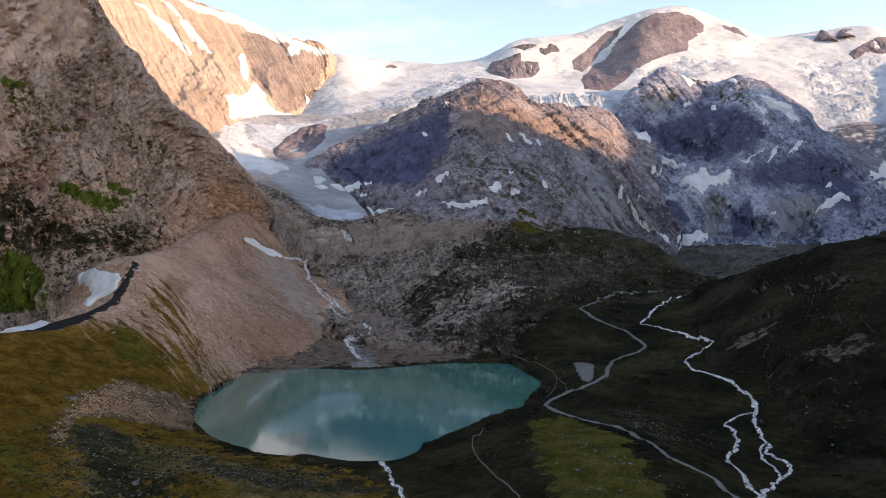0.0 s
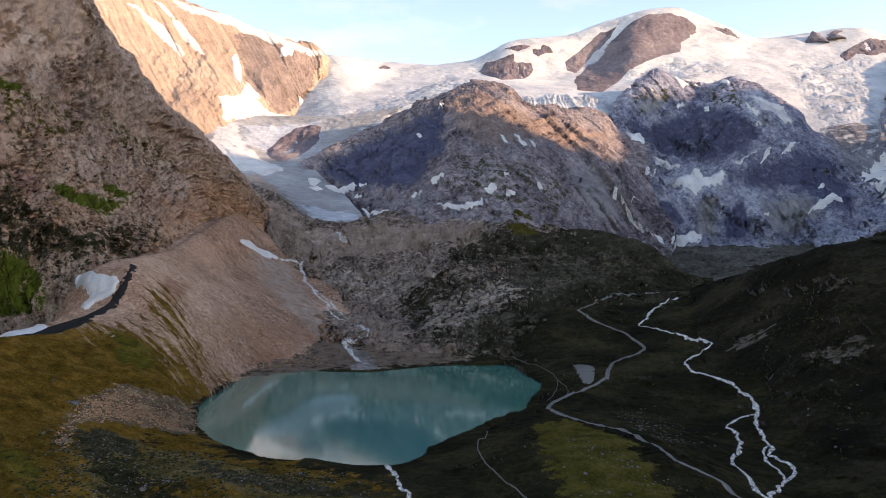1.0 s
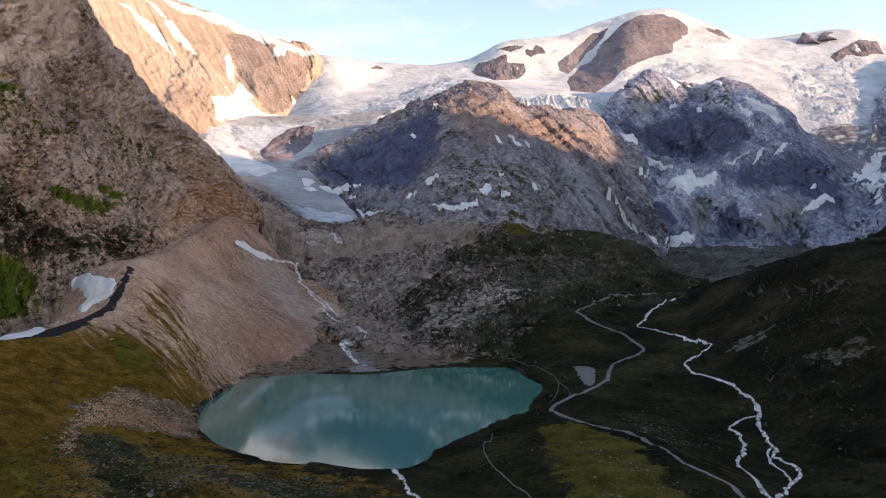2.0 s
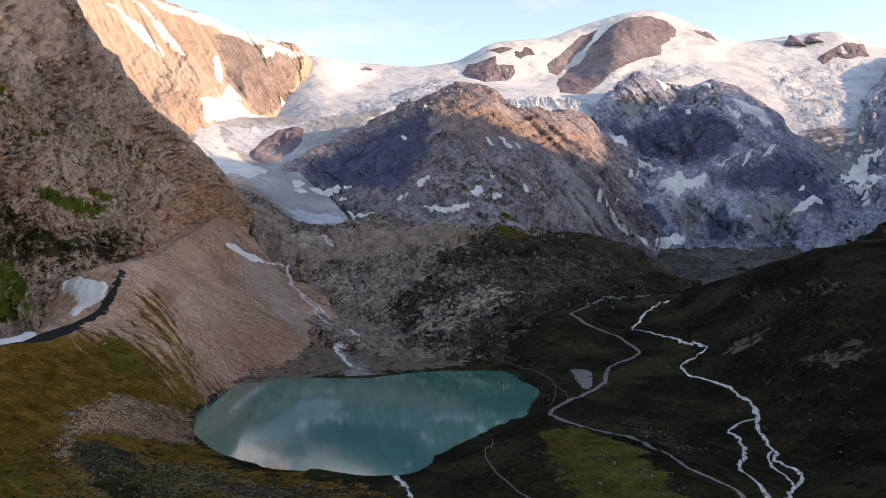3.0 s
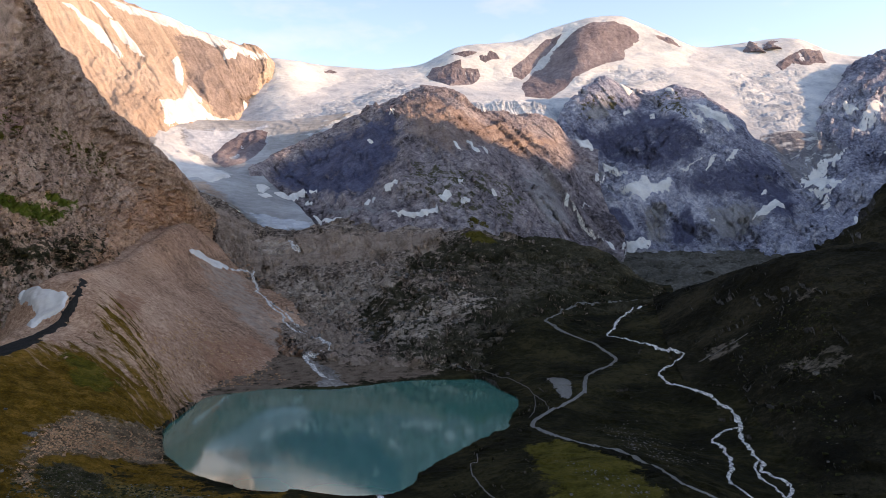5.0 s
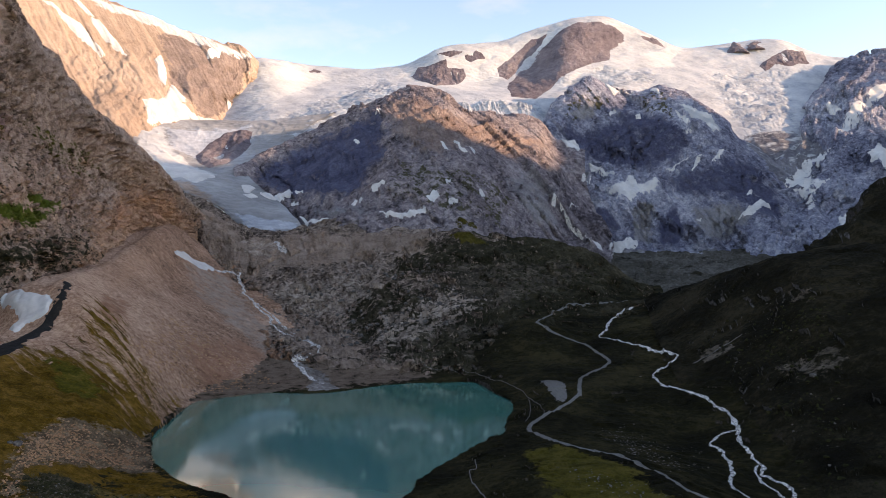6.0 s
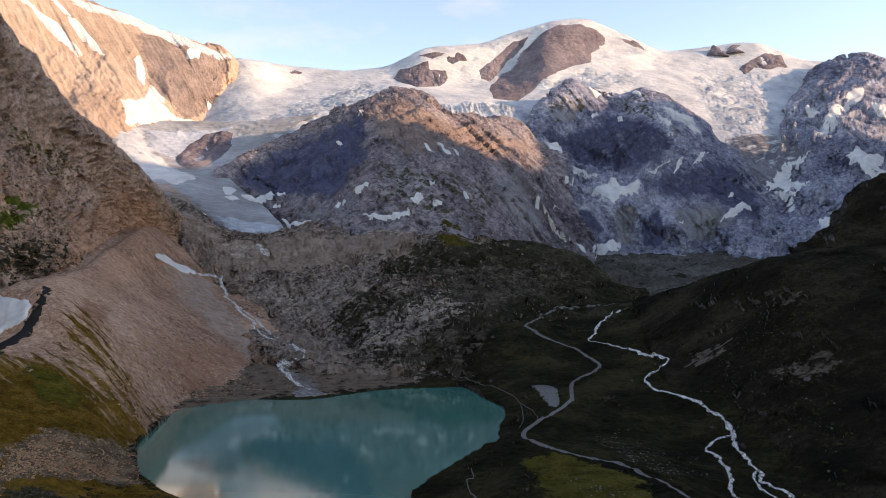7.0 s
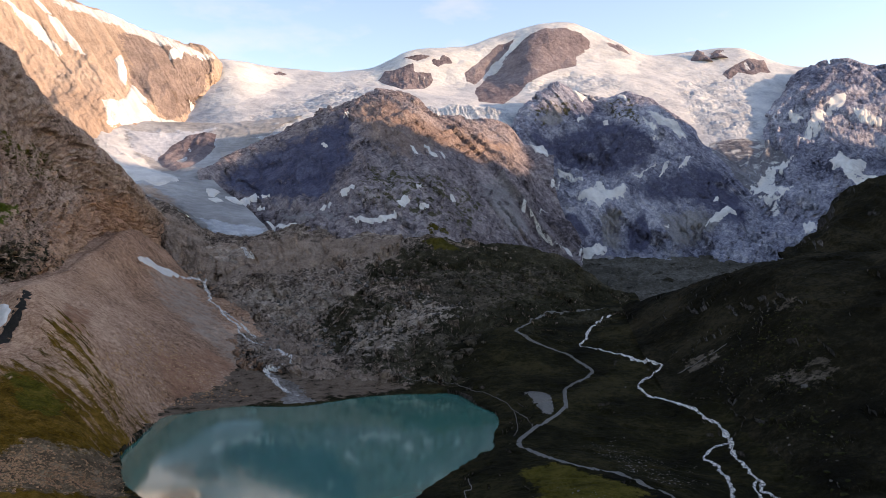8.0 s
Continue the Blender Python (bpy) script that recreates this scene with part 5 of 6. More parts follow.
def scatter(name, outline, on, count, sizes, mat, label, category, seed=0, squash=0.7, spiky=0.25, power=4.0):
    """Many lumps (stones, shrubs) over a stretch of land, joined."""
    rnd = np.random.RandomState(seed)
    poly = np.array(outline, float)
    lo, hi = poly.min(0), poly.max(0)
    shapes = [lump(1, seed * 7 + k, squash, spiky) for k in range(6)]
    xy = rnd.rand(count * 4, 2) * (hi - lo) + lo
    d = polygon_distance(poly, xy[:, 0], xy[:, 1])
    dense = fractal(xy[:, 0], xy[:, 1], (hi - lo).max() / 5, 4, seed=seed)
    thin = rnd.rand(len(xy)) < np.clip(-d / (0.16 * (hi - lo).min()), 0, 1)
    xy = xy[(d < 0) & thin & (dense > rnd.uniform(-0.9, 0.6, len(xy)))][:count]
    verts, faces, base = [], [], 0
    for x, y in xy:
        h = height(x, y, on)
        if h is None:
            continue
        v, f = shapes[rnd.randint(6)]
        r = sizes[0] + (sizes[1] - sizes[0]) * rnd.rand() ** power
        a = rnd.rand() * 6.28
        ca, sa = math.cos(a), math.sin(a)
        w = v * r * rnd.uniform(0.7, 1.3, 3)
        verts.append(np.stack([w[:, 0] * ca - w[:, 1] * sa + x, w[:, 0] * sa + w[:, 1] * ca + y, w[:, 2] + h + 0.15 * r], -1))
        faces.append(f + base)
        base += len(v)
    me = bpy.data.meshes.new(name)
    me.from_pydata(np.concatenate(verts).tolist(), [], np.concatenate(faces).tolist())
    me.materials.append(mat)
    return tagged(new(name, me), label, category, kind="stuff")


def boulder(x, y, radius, on, seed):
    bm = bmesh.new()
    bmesh.ops.create_icosphere(bm, subdivisions=3, radius=radius)
    off = Vector((seed * 3.7, seed * 1.3, 0))
    for v in bm.verts:
        n = v.co.normalized()
        cut = max(abs(n.x), abs(n.y) * 1.1, abs(n.z) * 1.3)
        v.co = v.co * (0.75 / cut ** 0.6) * (1 + 0.3 * noise.noise(n * 1.4 + off) + 0.1 * noise.noise(n * 4 + off))
        v.co.z *= 0.75
    me = bpy.data.meshes.new("boulder")
    bm.to_mesh(me)
    bm.free()
    me.materials.append(STONE)
    ob = tagged(new("boulder", me), "large pale angular boulder lying in rough turf", "boulder", "single boulders")
    ob.location = (x, y, (height(x, y, on) or 0) + 0.2 * radius)
    ob.rotation_euler = (0, 0, seed)
    return ob


def spire(x, y, width, tall, on, seed):
    """A pointed rock tooth that stands out of the ice."""
    bm = bmesh.new()
    bmesh.ops.create_cone(bm, cap_ends=True, segments=9, radius1=0.62, radius2=0.05, depth=1)
    bmesh.ops.subdivide_edges(bm, edges=bm.edges[:], cuts=3, use_grid_fill=True)
    off = Vector((seed * 5.1, 0, 0))
    for v in bm.verts:
        v.co += 0.2 * noise.noise_vector(v.co * 1.7 + off) + 0.09 * noise.noise_vector(v.co * 5 + off)
        v.co = Vector((v.co.x * width, v.co.y * width, v.co.z * tall * 1.5))
    me = bpy.data.meshes.new("rock_spire")
    bm.to_mesh(me)
    bm.free()
    me.materials.append(ROCK_PEAK)
    ob = tagged(new("rock_spire", me), "dark pointed rock tooth on the glacier skyline", "rock", "rock teeth on the skyline")
    ob.location = (x, y, height(x, y, on) + 0.1 * tall)
    return ob


sheet("snow_patch", OUTLINE_SNOW_1, ['sunlit_ridge'], 5.0, SNOW, "large white old snow patch lying on the sunlit ochre ridge", "snow patch", group="snow patches on the sunlit ochre ridge")
sheet("snow_patch", OUTLINE_SNOW_2, ['sunlit_ridge'], 5.0, SNOW, "long white old snow patch lying on the sunlit ochre ridge", "snow patch", group="snow patches on the sunlit ochre ridge")
sheet("snow_patch", OUTLINE_SNOW_3, ['sunlit_ridge'], 3.0, SNOW, "long white old snow patch lying on the sunlit ochre ridge", "snow patch", group="snow patches on the sunlit ochre ridge")
sheet("snow_patch", OUTLINE_SNOW_4, ['sunlit_ridge'], 4.8, SNOW, "long white old snow patch lying on the sunlit ochre ridge", "snow patch", group="snow patches on the sunlit ochre ridge")
sheet("snow_patch", OUTLINE_SNOW_5, ['sunlit_ridge'], 4.4, SNOW, "long white old snow patch lying on the sunlit ochre ridge", "snow patch", group="snow patches on the sunlit ochre ridge")
sheet("snow_patch", OUTLINE_SNOW_6, ['sunlit_ridge'], 1.0, SNOW, "small white old snow patch lying on the sunlit ochre ridge", "snow patch", group="snow patches on the sunlit ochre ridge")
sheet("snow_patch", OUTLINE_SNOW_7, ['sunlit_ridge'], 5.0, SNOW, "large white old snow patch lying on the sunlit ochre ridge", "snow patch", group="snow patches on the sunlit ochre ridge")
sheet("snow_patch", OUTLINE_SNOW_8, ['sunlit_ridge'], 2.6, SNOW, "long white old snow patch lying on the sunlit ochre ridge", "snow patch", group="snow patches on the sunlit ochre ridge")
sheet("snow_patch", OUTLINE_SNOW_9, ['glacier_tongue'], 5.0, SNOW, "large white old snow patch lying on the lower glacier", "snow patch", group="snow patches on the lower glacier")
sheet("snow_patch", OUTLINE_SNOW_29, ['moraine'], 5.0, SNOW, "long white old snow patch lying on the scree slope", "snow patch", group="snow patches on the scree slope")
sheet("snow_patch", OUTLINE_SNOW_30, ['left_mountain_wall', 'moraine'], 4.4, SNOW, "long white old snow patch lying on the scree slope", "snow patch", group="snow patches on the scree slope")
sheet("snow_patch", OUTLINE_SNOW_31, ['moraine', 'left_mountain_wall'], 5.0, SNOW, "large white old snow patch lying on the brown rock wall", "snow patch", group="snow patches on the brown rock wall")
sheet("snow_patch", OUTLINE_SNOW_101, ['rock_buttress'], 5, SNOW, "long white old snow patch lying on the dark rock buttress", "snow patch", group="snow patches on the dark rock buttress")
sheet("snow_patch", OUTLINE_SNOW_102, ['rock_buttress'], 4.7, SNOW, "long white old snow patch lying on the dark rock buttress", "snow patch", group="snow patches on the dark rock buttress")
sheet("snow_patch", OUTLINE_SNOW_103, ['rock_buttress', 'dark_hump'], 3.0, SNOW, "long white old snow patch lying on the dark rock buttress", "snow patch", group="snow patches on the dark rock buttress")
sheet("snow_patch", OUTLINE_SNOW_104, ['dark_hump'], 1.2, SNOW, "small white old snow patch lying on the dark rock dome", "snow patch", group="snow patches on the dark rock dome")
sheet("snow_patch", OUTLINE_SNOW_105, ['dark_hump'], 2.5, SNOW, "long white old snow patch lying on the dark rock dome", "snow patch", group="snow patches on the dark rock dome")
sheet("snow_patch", OUTLINE_SNOW_106, ['dark_hump'], 4.6, SNOW, "large white old snow patch lying on the dark rock dome", "snow patch", group="snow patches on the dark rock dome")
sheet("snow_patch", OUTLINE_SNOW_107, ['rock_buttress', 'dark_hump'], 5, SNOW, "long white old snow patch lying on the dark rock buttress", "snow patch", group="snow patches on the dark rock buttress")
sheet("snow_patch", OUTLINE_SNOW_108, ['rock_buttress'], 2.4, SNOW, "long white old snow patch lying on the dark rock buttress", "snow patch", group="snow patches on the dark rock buttress")
sheet("snow_patch", OUTLINE_SNOW_109, ['rock_buttress'], 2.0, SNOW, "small white old snow patch lying on the dark rock buttress", "snow patch", group="snow patches on the dark rock buttress")
sheet("snow_patch", OUTLINE_SNOW_110, ['rock_buttress'], 3.7, SNOW, "long white old snow patch lying on the dark rock buttress", "snow patch", group="snow patches on the dark rock buttress")
sheet("snow_patch", OUTLINE_SNOW_111, ['rock_buttress'], 2.9, SNOW, "long white old snow patch lying on the dark rock buttress", "snow patch", group="snow patches on the dark rock buttress")
sheet("snow_patch", OUTLINE_SNOW_112, ['rock_buttress'], 5.0, SNOW, "large white old snow patch lying on the dark rock buttress", "snow patch", group="snow patches on the dark rock buttress")
sheet("snow_patch", OUTLINE_SNOW_113, ['rock_buttress'], 4.4, SNOW, "long white old snow patch lying on the dark rock buttress", "snow patch", group="snow patches on the dark rock buttress")
sheet("snow_patch", OUTLINE_SNOW_114, ['rock_buttress'], 4.7, SNOW, "large white old snow patch lying on the dark rock buttress", "snow patch", group="snow patches on the dark rock buttress")
sheet("snow_patch", OUTLINE_SNOW_115, ['rock_buttress'], 5, SNOW, "large white old snow patch lying on the dark rock buttress", "snow patch", group="snow patches on the dark rock buttress")
sheet("snow_patch", OUTLINE_SNOW_116, ['rock_buttress'], 3.2, SNOW, "large white old snow patch lying on the dark rock buttress", "snow patch", group="snow patches on the dark rock buttress")
sheet("snow_patch", OUTLINE_SNOW_117, ['rock_buttress'], 2.1, SNOW, "small white old snow patch lying on the dark rock buttress", "snow patch", group="snow patches on the dark rock buttress")
sheet("snow_patch", OUTLINE_SNOW_118, ['rock_buttress'], 2.4, SNOW, "large white old snow patch lying on the dark rock buttress", "snow patch", group="snow patches on the dark rock buttress")
sheet("snow_patch", OUTLINE_SNOW_119, ['rock_buttress'], 1.2, SNOW, "small white old snow patch lying on the dark rock buttress", "snow patch", group="snow patches on the dark rock buttress")
sheet("snow_patch", OUTLINE_SNOW_120, ['rock_buttress'], 1.2, SNOW, "small white old snow patch lying on the dark rock buttress", "snow patch", group="snow patches on the dark rock buttress")
sheet("snow_patch", OUTLINE_SNOW_121, ['rock_buttress'], 1.8, SNOW, "small white old snow patch lying on the dark rock buttress", "snow patch", group="snow patches on the dark rock buttress")
sheet("snow_patch", OUTLINE_SNOW_122, ['rock_buttress', 'dark_hump'], 5, SNOW, "large white old snow patch lying on the dark rock buttress", "snow patch", group="snow patches on the dark rock buttress")
sheet("snow_patch", OUTLINE_SNOW_123, ['dark_hump'], 1.9, SNOW, "small white old snow patch lying on the dark rock dome", "snow patch", group="snow patches on the dark rock dome")
sheet("snow_patch", OUTLINE_SNOW_124, ['dark_hump'], 2.3, SNOW, "long white old snow patch lying on the dark rock dome", "snow patch", group="snow patches on the dark rock dome")
sheet("snow_patch", OUTLINE_SNOW_125, ['dark_hump'], 2.4, SNOW, "long white old snow patch lying on the dark rock dome", "snow patch", group="snow patches on the dark rock dome")
sheet("snow_patch", OUTLINE_SNOW_126, ['dark_hump'], 2.1, SNOW, "small white old snow patch lying on the dark rock dome", "snow patch", group="snow patches on the dark rock dome")
sheet("snow_patch", OUTLINE_SNOW_127, ['dark_hump'], 1.3, SNOW, "small white old snow patch lying on the dark rock dome", "snow patch", group="snow patches on the dark rock dome")
sheet("snow_patch", OUTLINE_SNOW_128, ['dark_hump'], 1.4, SNOW, "small white old snow patch lying on the dark rock dome", "snow patch", group="snow patches on the dark rock dome")
sheet("snow_patch", OUTLINE_SNOW_129, ['dark_hump'], 1.5, SNOW, "small white old snow patch lying on the dark rock dome", "snow patch", group="snow patches on the dark rock dome")
sheet("snow_patch", OUTLINE_SNOW_130, ['dark_hump'], 4.1, SNOW, "long white old snow patch lying on the dark rock dome", "snow patch", group="snow patches on the dark rock dome")
sheet("snow_patch", OUTLINE_SNOW_131, ['dark_hump', 'rock_bar'], 4.0, SNOW, "long white old snow patch lying on the dark rock dome", "snow patch", group="snow patches on the dark rock dome")
sheet("snow_patch", OUTLINE_SNOW_132, ['glacier_tongue'], 3.9, SNOW, "large white old snow patch lying on the lower glacier", "snow patch", group="snow patches on the lower glacier")
sheet("snow_patch", OUTLINE_SNOW_133, ['glacier_tongue'], 2.4, SNOW, "large white old snow patch lying on the lower glacier", "snow patch", group="snow patches on the lower glacier")
sheet("snow_patch", OUTLINE_SNOW_134, ['dark_hump', 'glacier_tongue'], 5.0, SNOW, "large white old snow patch lying on the dark rock dome", "snow patch", group="snow patches on the dark rock dome")
sheet("snow_patch", OUTLINE_SNOW_135, ['dark_hump'], 2.1, SNOW, "small white old snow patch lying on the dark rock dome", "snow patch", group="snow patches on the dark rock dome")
sheet("snow_patch", OUTLINE_SNOW_136, ['dark_hump'], 2.2, SNOW, "small white old snow patch lying on the dark rock dome", "snow patch", group="snow patches on the dark rock dome")
sheet("snow_patch", OUTLINE_SNOW_137, ['dark_hump'], 1.6, SNOW, "small white old snow patch lying on the dark rock dome", "snow patch", group="snow patches on the dark rock dome")
sheet("snow_patch", OUTLINE_SNOW_138, ['dark_hump'], 1.9, SNOW, "small white old snow patch lying on the dark rock dome", "snow patch", group="snow patches on the dark rock dome")
sheet("snow_patch", OUTLINE_SNOW_139, ['dark_hump'], 1.9, SNOW, "small white old snow patch lying on the dark rock dome", "snow patch", group="snow patches on the dark rock dome")
sheet("snow_patch", OUTLINE_SNOW_140, ['dark_hump'], 1.5, SNOW, "small white old snow patch lying on the dark rock dome", "snow patch", group="snow patches on the dark rock dome")
sheet("snow_patch", OUTLINE_SNOW_141, ['dark_hump'], 1.8, SNOW, "small white old snow patch lying on the dark rock dome", "snow patch", group="snow patches on the dark rock dome")
sheet("snow_patch", OUTLINE_SNOW_142, ['far_peaks'], 5, SNOW, "long white old snow patch lying on the bluish far peaks", "snow patch", group="snow patches on the bluish far peaks")
sheet("snow_patch", OUTLINE_SNOW_143, ['far_peaks'], 5, SNOW, "large white old snow patch lying on the bluish far peaks", "snow patch", group="snow patches on the bluish far peaks")
sheet("snow_patch", OUTLINE_SNOW_144, ['far_peaks'], 5, SNOW, "large white old snow patch lying on the bluish far peaks", "snow patch", group="snow patches on the bluish far peaks")
sheet("snow_patch", OUTLINE_SNOW_145, ['far_peaks'], 5, SNOW, "large white old snow patch lying on the bluish far peaks", "snow patch", group="snow patches on the bluish far peaks")
sheet("snow_patch", OUTLINE_SNOW_146, ['far_peaks'], 5, SNOW, "long white old snow patch lying on the bluish far peaks", "snow patch", group="snow patches on the bluish far peaks")
sheet("snow_patch", OUTLINE_SNOW_147, ['far_peaks'], 5, SNOW, "large white old snow patch lying on the bluish far peaks", "snow patch", group="snow patches on the bluish far peaks")
sheet("snow_patch", OUTLINE_SNOW_148, ['rock_buttress'], 4.5, SNOW, "large white old snow patch lying on the dark rock buttress", "snow patch", group="snow patches on the dark rock buttress")
sheet("rock_outcrop", OUTLINE_ROCK_149, ['glacier'], 2.0, ROCK_PEAK, "wide bare dark violet rock outcrop rising from the glacier", "rock", ragged=0.04, bulge=20, cells=120, settle=0, group="rock outcrops in the ice")
sheet("rock_outcrop", OUTLINE_ROCK_150, ['glacier'], 2.0, ROCK_PEAK, "wide bare dark violet rock outcrop rising from the glacier", "rock", ragged=0.04, bulge=14.8, cells=120, settle=0, group="rock outcrops in the ice")
sheet("rock_outcrop", OUTLINE_ROCK_151, ['glacier'], 2.0, ROCK_PEAK, "wide bare dark violet rock outcrop rising from the glacier", "rock", ragged=0.04, bulge=20, cells=120, settle=0, group="rock outcrops in the ice")
sheet("rock_outcrop", OUTLINE_ROCK_152, ['glacier'], 2.0, ROCK_PEAK, "small bare dark violet rock outcrop rising from the glacier", "rock", ragged=0.04, bulge=5.6, cells=120, settle=0, group="rock outcrops in the ice")
sheet("rock_outcrop", OUTLINE_ROCK_153, ['glacier_tongue'], 2.0, ROCK_PEAK, "wide bare dark violet rock outcrop rising from the lower glacier", "rock", ragged=0.04, bulge=20, cells=120, settle=0, group="rock outcrops in the ice")
sheet("rock_outcrop", OUTLINE_ROCK_154, ['glacier'], 2.0, ROCK_PEAK, "small bare dark violet rock outcrop rising from the glacier", "rock", ragged=0.04, bulge=4.6, cells=120, settle=0, group="rock outcrops in the ice")
sheet("rock_outcrop", OUTLINE_ROCK_155, ['glacier'], 2.0, ROCK_PEAK, "small bare dark violet rock outcrop rising from the glacier", "rock", ragged=0.04, bulge=7.7, cells=120, settle=0, group="rock outcrops in the ice")
sheet("rock_outcrop", OUTLINE_ROCK_156, ['glacier'], 2.0, ROCK_PEAK, "wide bare dark violet rock outcrop rising from the glacier", "rock", ragged=0.04, bulge=18.5, cells=120, settle=0, group="rock outcrops in the ice")
sheet("rock_outcrop", OUTLINE_ROCK_3, ['glacier'], 2.0, ROCK_PEAK, "bare dark violet rock outcrop rising from the glacier", "rock", ragged=0.3, bulge=5.7, cells=80, settle=0)
sheet("rock_outcrop", OUTLINE_ROCK_8, ['glacier'], 2.0, ROCK_PEAK, "bare dark violet rock outcrop rising from the glacier", "rock", ragged=0.3, bulge=5.2, cells=80, settle=0)
sheet("rock_outcrop", OUTLINE_ROCK_9, ['glacier'], 2.0, ROCK_PEAK, "bare dark violet rock outcrop rising from the glacier", "rock", ragged=0.3, bulge=7.7, cells=80, settle=0)
sheet("rock_outcrop", OUTLINE_ROCK_10, ['glacier'], 2.0, ROCK_PEAK, "bare dark violet rock outcrop rising from the glacier", "rock", ragged=0.3, bulge=6.0, cells=80, settle=0)
sheet("rock_outcrop", OUTLINE_ROCK_13, ['far_peaks', 'rock_buttress', 'glacier'], 2.0, ICY_ROCK, "grey rock step streaked with snow below the icefall", "rock", ragged=0.05, bulge=8.0, cells=80, settle=0)
ribbon("road", OUTLINE_ROAD, ['valley_floor', 'rock_bar'], 5.5, GRAVEL, "pale winding gravel road across the dark meadow", "road", lift=0.6)
ribbon("footpath", OUTLINE_PATH_1, ['rock_bar', 'valley_floor'], 1.0, STONE, "narrow pale footpath near the lake shore", "path", lift=0.5)
ribbon("footpath", OUTLINE_PATH_2, ['valley_floor'], 1.0, STONE, "narrow pale footpath near the lake shore", "path", lift=0.5)
ribbon("footpath", OUTLINE_PATH_3, ['valley_floor'], 1.0, STONE, "narrow pale footpath near the lake shore", "path", lift=0.5)
ribbon("eroded_track", OUTLINE_SCAR, ['right_hill'], 2.2, STONE, "faint eroded track on the heath hill", "path", lift=0.4, uneven=0.9)
sheet("gravel_lot", OUTLINE_LOT, ['valley_floor'], 0.6, GRAVEL, "pale gravel parking lot beside the road", "parking lot", ragged=0.04, kind="structure")
ribbon("stream", OUTLINE_STREAM_1, ['moraine', 'rock_bar', 'valley_floor'], 8.0, WHITEWATER, "foaming white mountain stream over stones", "stream", lift=0.5, uneven=0.8)
ribbon("stream", OUTLINE_STREAM_2, ['moraine', 'rock_bar'], 5.0, WHITEWATER, "foaming white mountain stream over stones", "stream", lift=0.5, uneven=0.8)
ribbon("stream", OUTLINE_STREAM_3, ['rock_bar'], 8.0, WHITEWATER, "foaming white mountain stream over stones", "stream", lift=0.5, uneven=0.8)
ribbon("stream", OUTLINE_STREAM_4, ['rock_bar', 'valley_floor', 'right_hill'], 4.2, WHITEWATER, "foaming white mountain stream over stones", "stream", lift=0.5, uneven=0.8)
ribbon("stream", OUTLINE_STREAM_5, ['valley_floor'], 3.6, WHITEWATER, "foaming white mountain stream over stones", "stream", lift=0.5, uneven=0.8)
ribbon("stream", OUTLINE_STREAM_6, ['valley_floor'], 3.6, WHITEWATER, "foaming white mountain stream over stones", "stream", lift=0.5, uneven=0.8)
ribbon("stream", OUTLINE_STREAM_7, ['valley_floor'], 2.52, WHITEWATER, "foaming white mountain stream over stones", "stream", lift=0.5, uneven=0.8)
ribbon("stream", OUTLINE_STREAM_8, ['valley_floor'], 3.6, WHITEWATER, "foaming white mountain stream over stones", "stream", lift=0.5, uneven=0.8)
ribbon("stream", OUTLINE_STREAM_9, ['dark_hump'], 2.0, WHITEWATER, "foaming white mountain stream over stones", "stream", lift=0.5, uneven=0.8)
sheet("gravel_delta", OUTLINE_DELTA, ['rock_bar', 'valley_floor'], 0.6, SILT, "grey gravel fan where the stream enters the lake", "gravel", kind="structure")
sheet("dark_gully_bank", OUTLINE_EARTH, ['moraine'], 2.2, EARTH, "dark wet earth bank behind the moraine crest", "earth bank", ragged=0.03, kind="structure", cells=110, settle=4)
scatter("boulder_field", COVERS["moraine"][1]["rubble"][0], ['moraine', 'valley_floor'], 6000, (0.2, 1.5), TAN_STONE, "pale boulders strewn over turf by the lake", "boulders", seed=1)
scatter("loose_stones", OUTLINE_STONES_LOW, ['moraine', 'valley_floor'], 1500, (0.25, 1.2), STONE, "scattered grey stones in rough grass", "stones", seed=2)
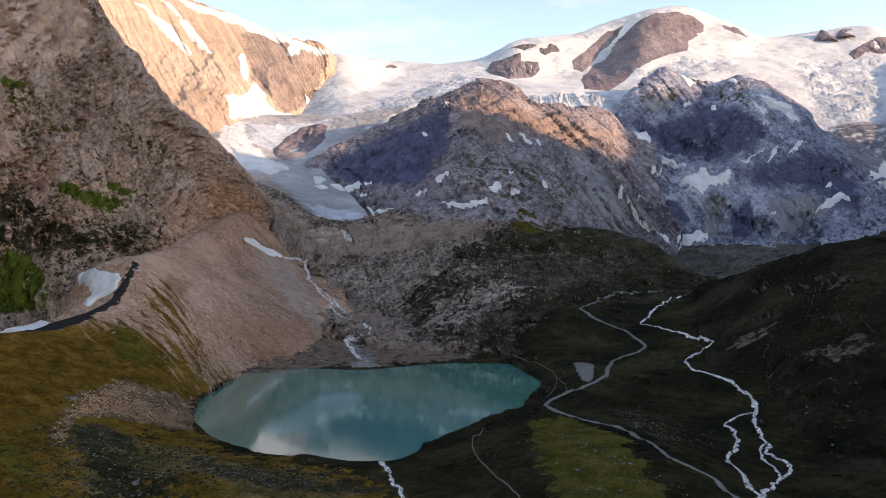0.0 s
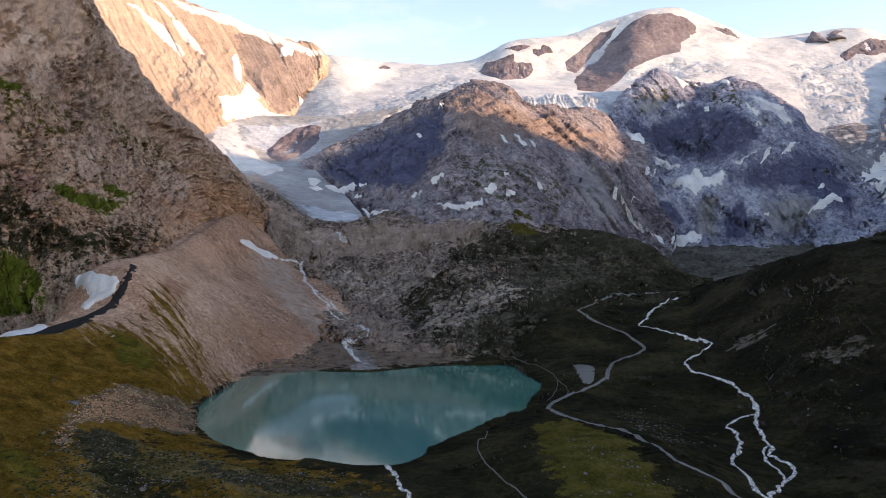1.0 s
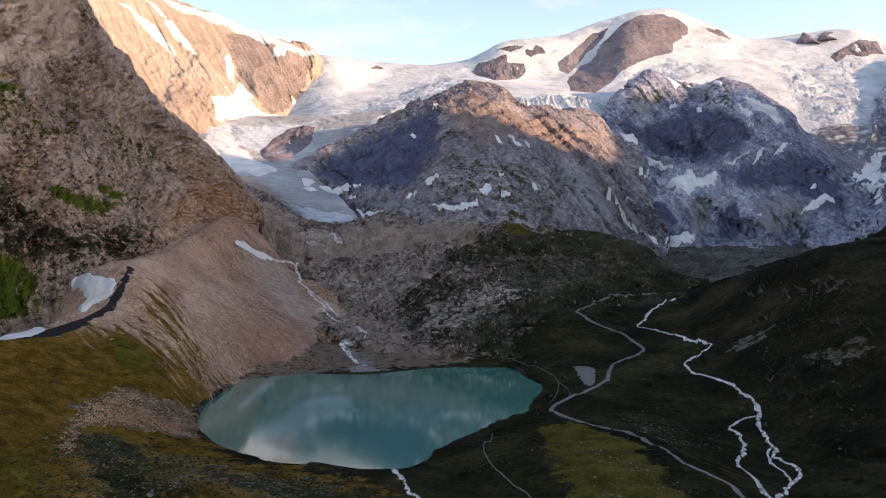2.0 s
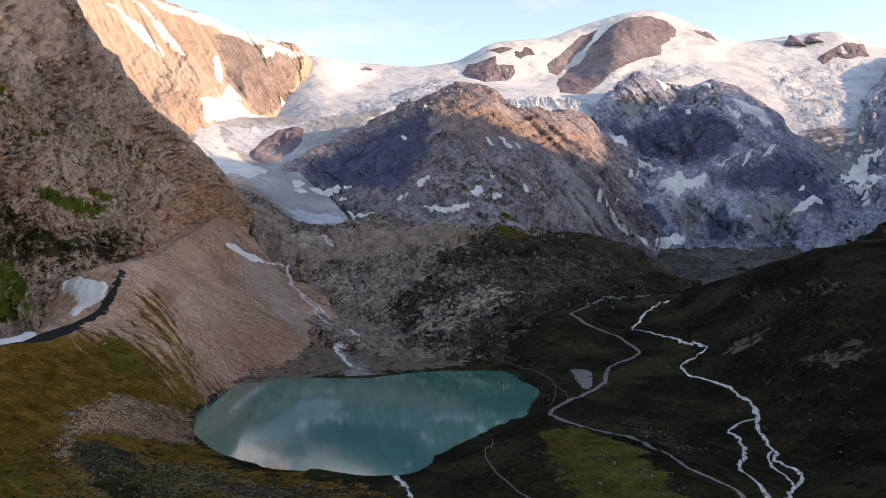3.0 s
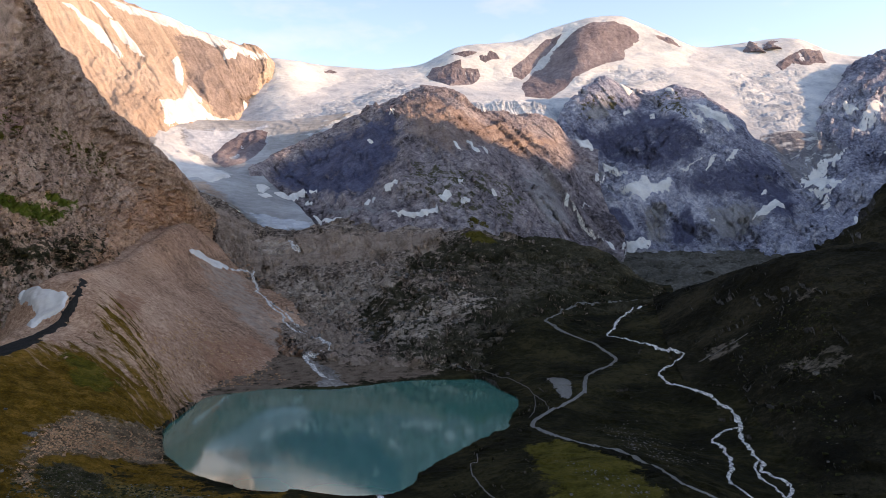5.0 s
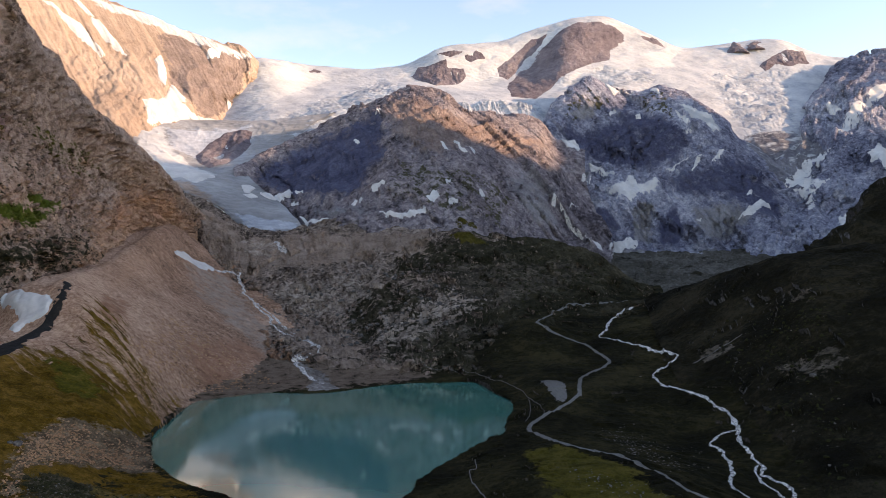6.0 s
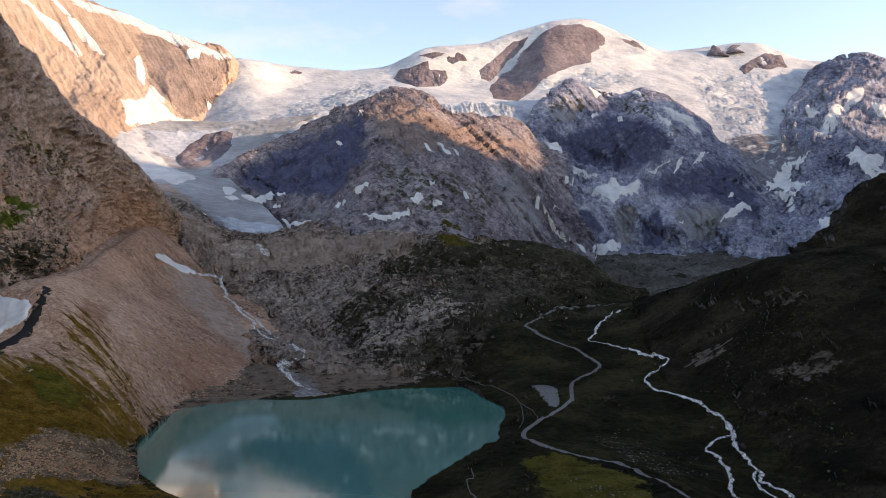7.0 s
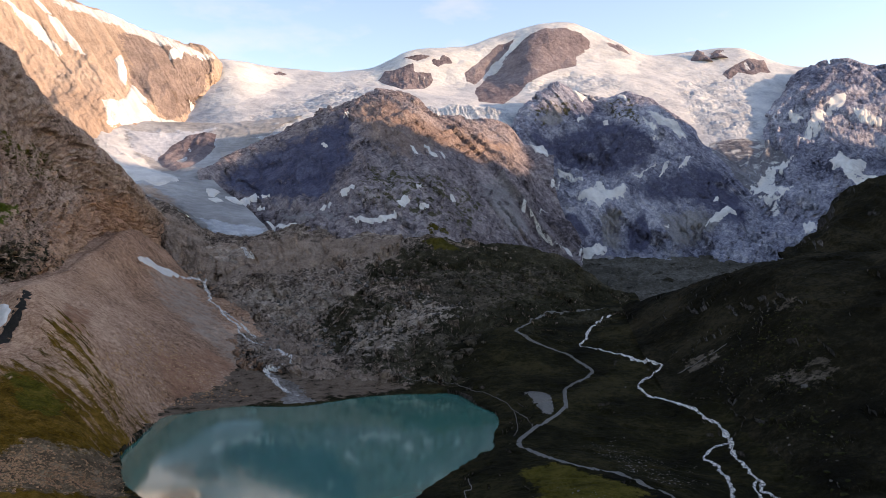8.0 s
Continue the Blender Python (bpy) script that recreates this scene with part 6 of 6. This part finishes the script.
scatter("dwarf_shrubs", OUTLINE_STONES_LOW, ['moraine', 'valley_floor'], 3200, (0.4, 1.9), SHRUB, "dark dwarf shrubs in rough grass", "shrubs", seed=3, spiky=0.4, squash=0.4)
scatter("loose_stones", OUTLINE_STONES_ROAD, ['valley_floor'], 700, (0.2, 1.1), STONE, "pale stones scattered beside the gravel road", "stones", seed=4)
scatter("scree_boulders", OUTLINE_STONES_SCREE, ['moraine', 'valley_floor'], 2600, (0.3, 2.4), TAN_STONE, "brown boulders strewn down the scree", "boulders", seed=5)
scatter("slab_boulders", OUTLINE_STONES_BAR, ['rock_bar', 'moraine'], 900, (0.8, 6.5), STONE, "angular grey blocks on the ice-worn slabs", "boulders", seed=6)
scatter("heath_stones", OUTLINE_STONES_HEATH, ['right_hill', 'valley_floor'], 260, (0.3, 1.6), STONE, "scattered grey rocks on the dark heath", "stones", seed=7)
scatter("heath_shrubs", OUTLINE_STONES_HEATH, ['right_hill', 'valley_floor'], 1300, (0.8, 2.8), SHRUB, "dark shrubs covering the heath hill", "shrubs", seed=8, spiky=0.4)
scatter("hill_stones", OUTLINE_STONES_GREEN, ['rock_bar', 'outwash_plain', 'right_hill', 'valley_floor'], 250, (0.5, 1.8), STONE, "grey rocks on the dark green knoll", "stones", seed=9)
scatter("hill_shrubs", OUTLINE_STONES_GREEN, ['rock_bar', 'outwash_plain', 'right_hill', 'valley_floor'], 1300, (1.0, 3.5), SHRUB, "dark shrubs on the green knoll", "shrubs", seed=10, spiky=0.4)
scatter("meadow_stones", OUTLINE_STONES_MEAD, ['valley_floor'], 220, (0.3, 1.1), STONE, "small pale stones in green turf", "stones", seed=11)
for k, (x, y) in enumerate(OUTLINE_BOULDER):
    boulder(x, y, (4.5, 1.6, 1.4, 1.8, 2.6, 2.2)[k % 6], ['moraine', 'valley_floor', 'dark_hump', 'right_hill'], k)
for k, ((x, y), (w, h)) in enumerate(zip(OUTLINE_SPIRE, ((120, 46), (90, 22)))):
    spire(x, y, w, h, ['glacier'], k)
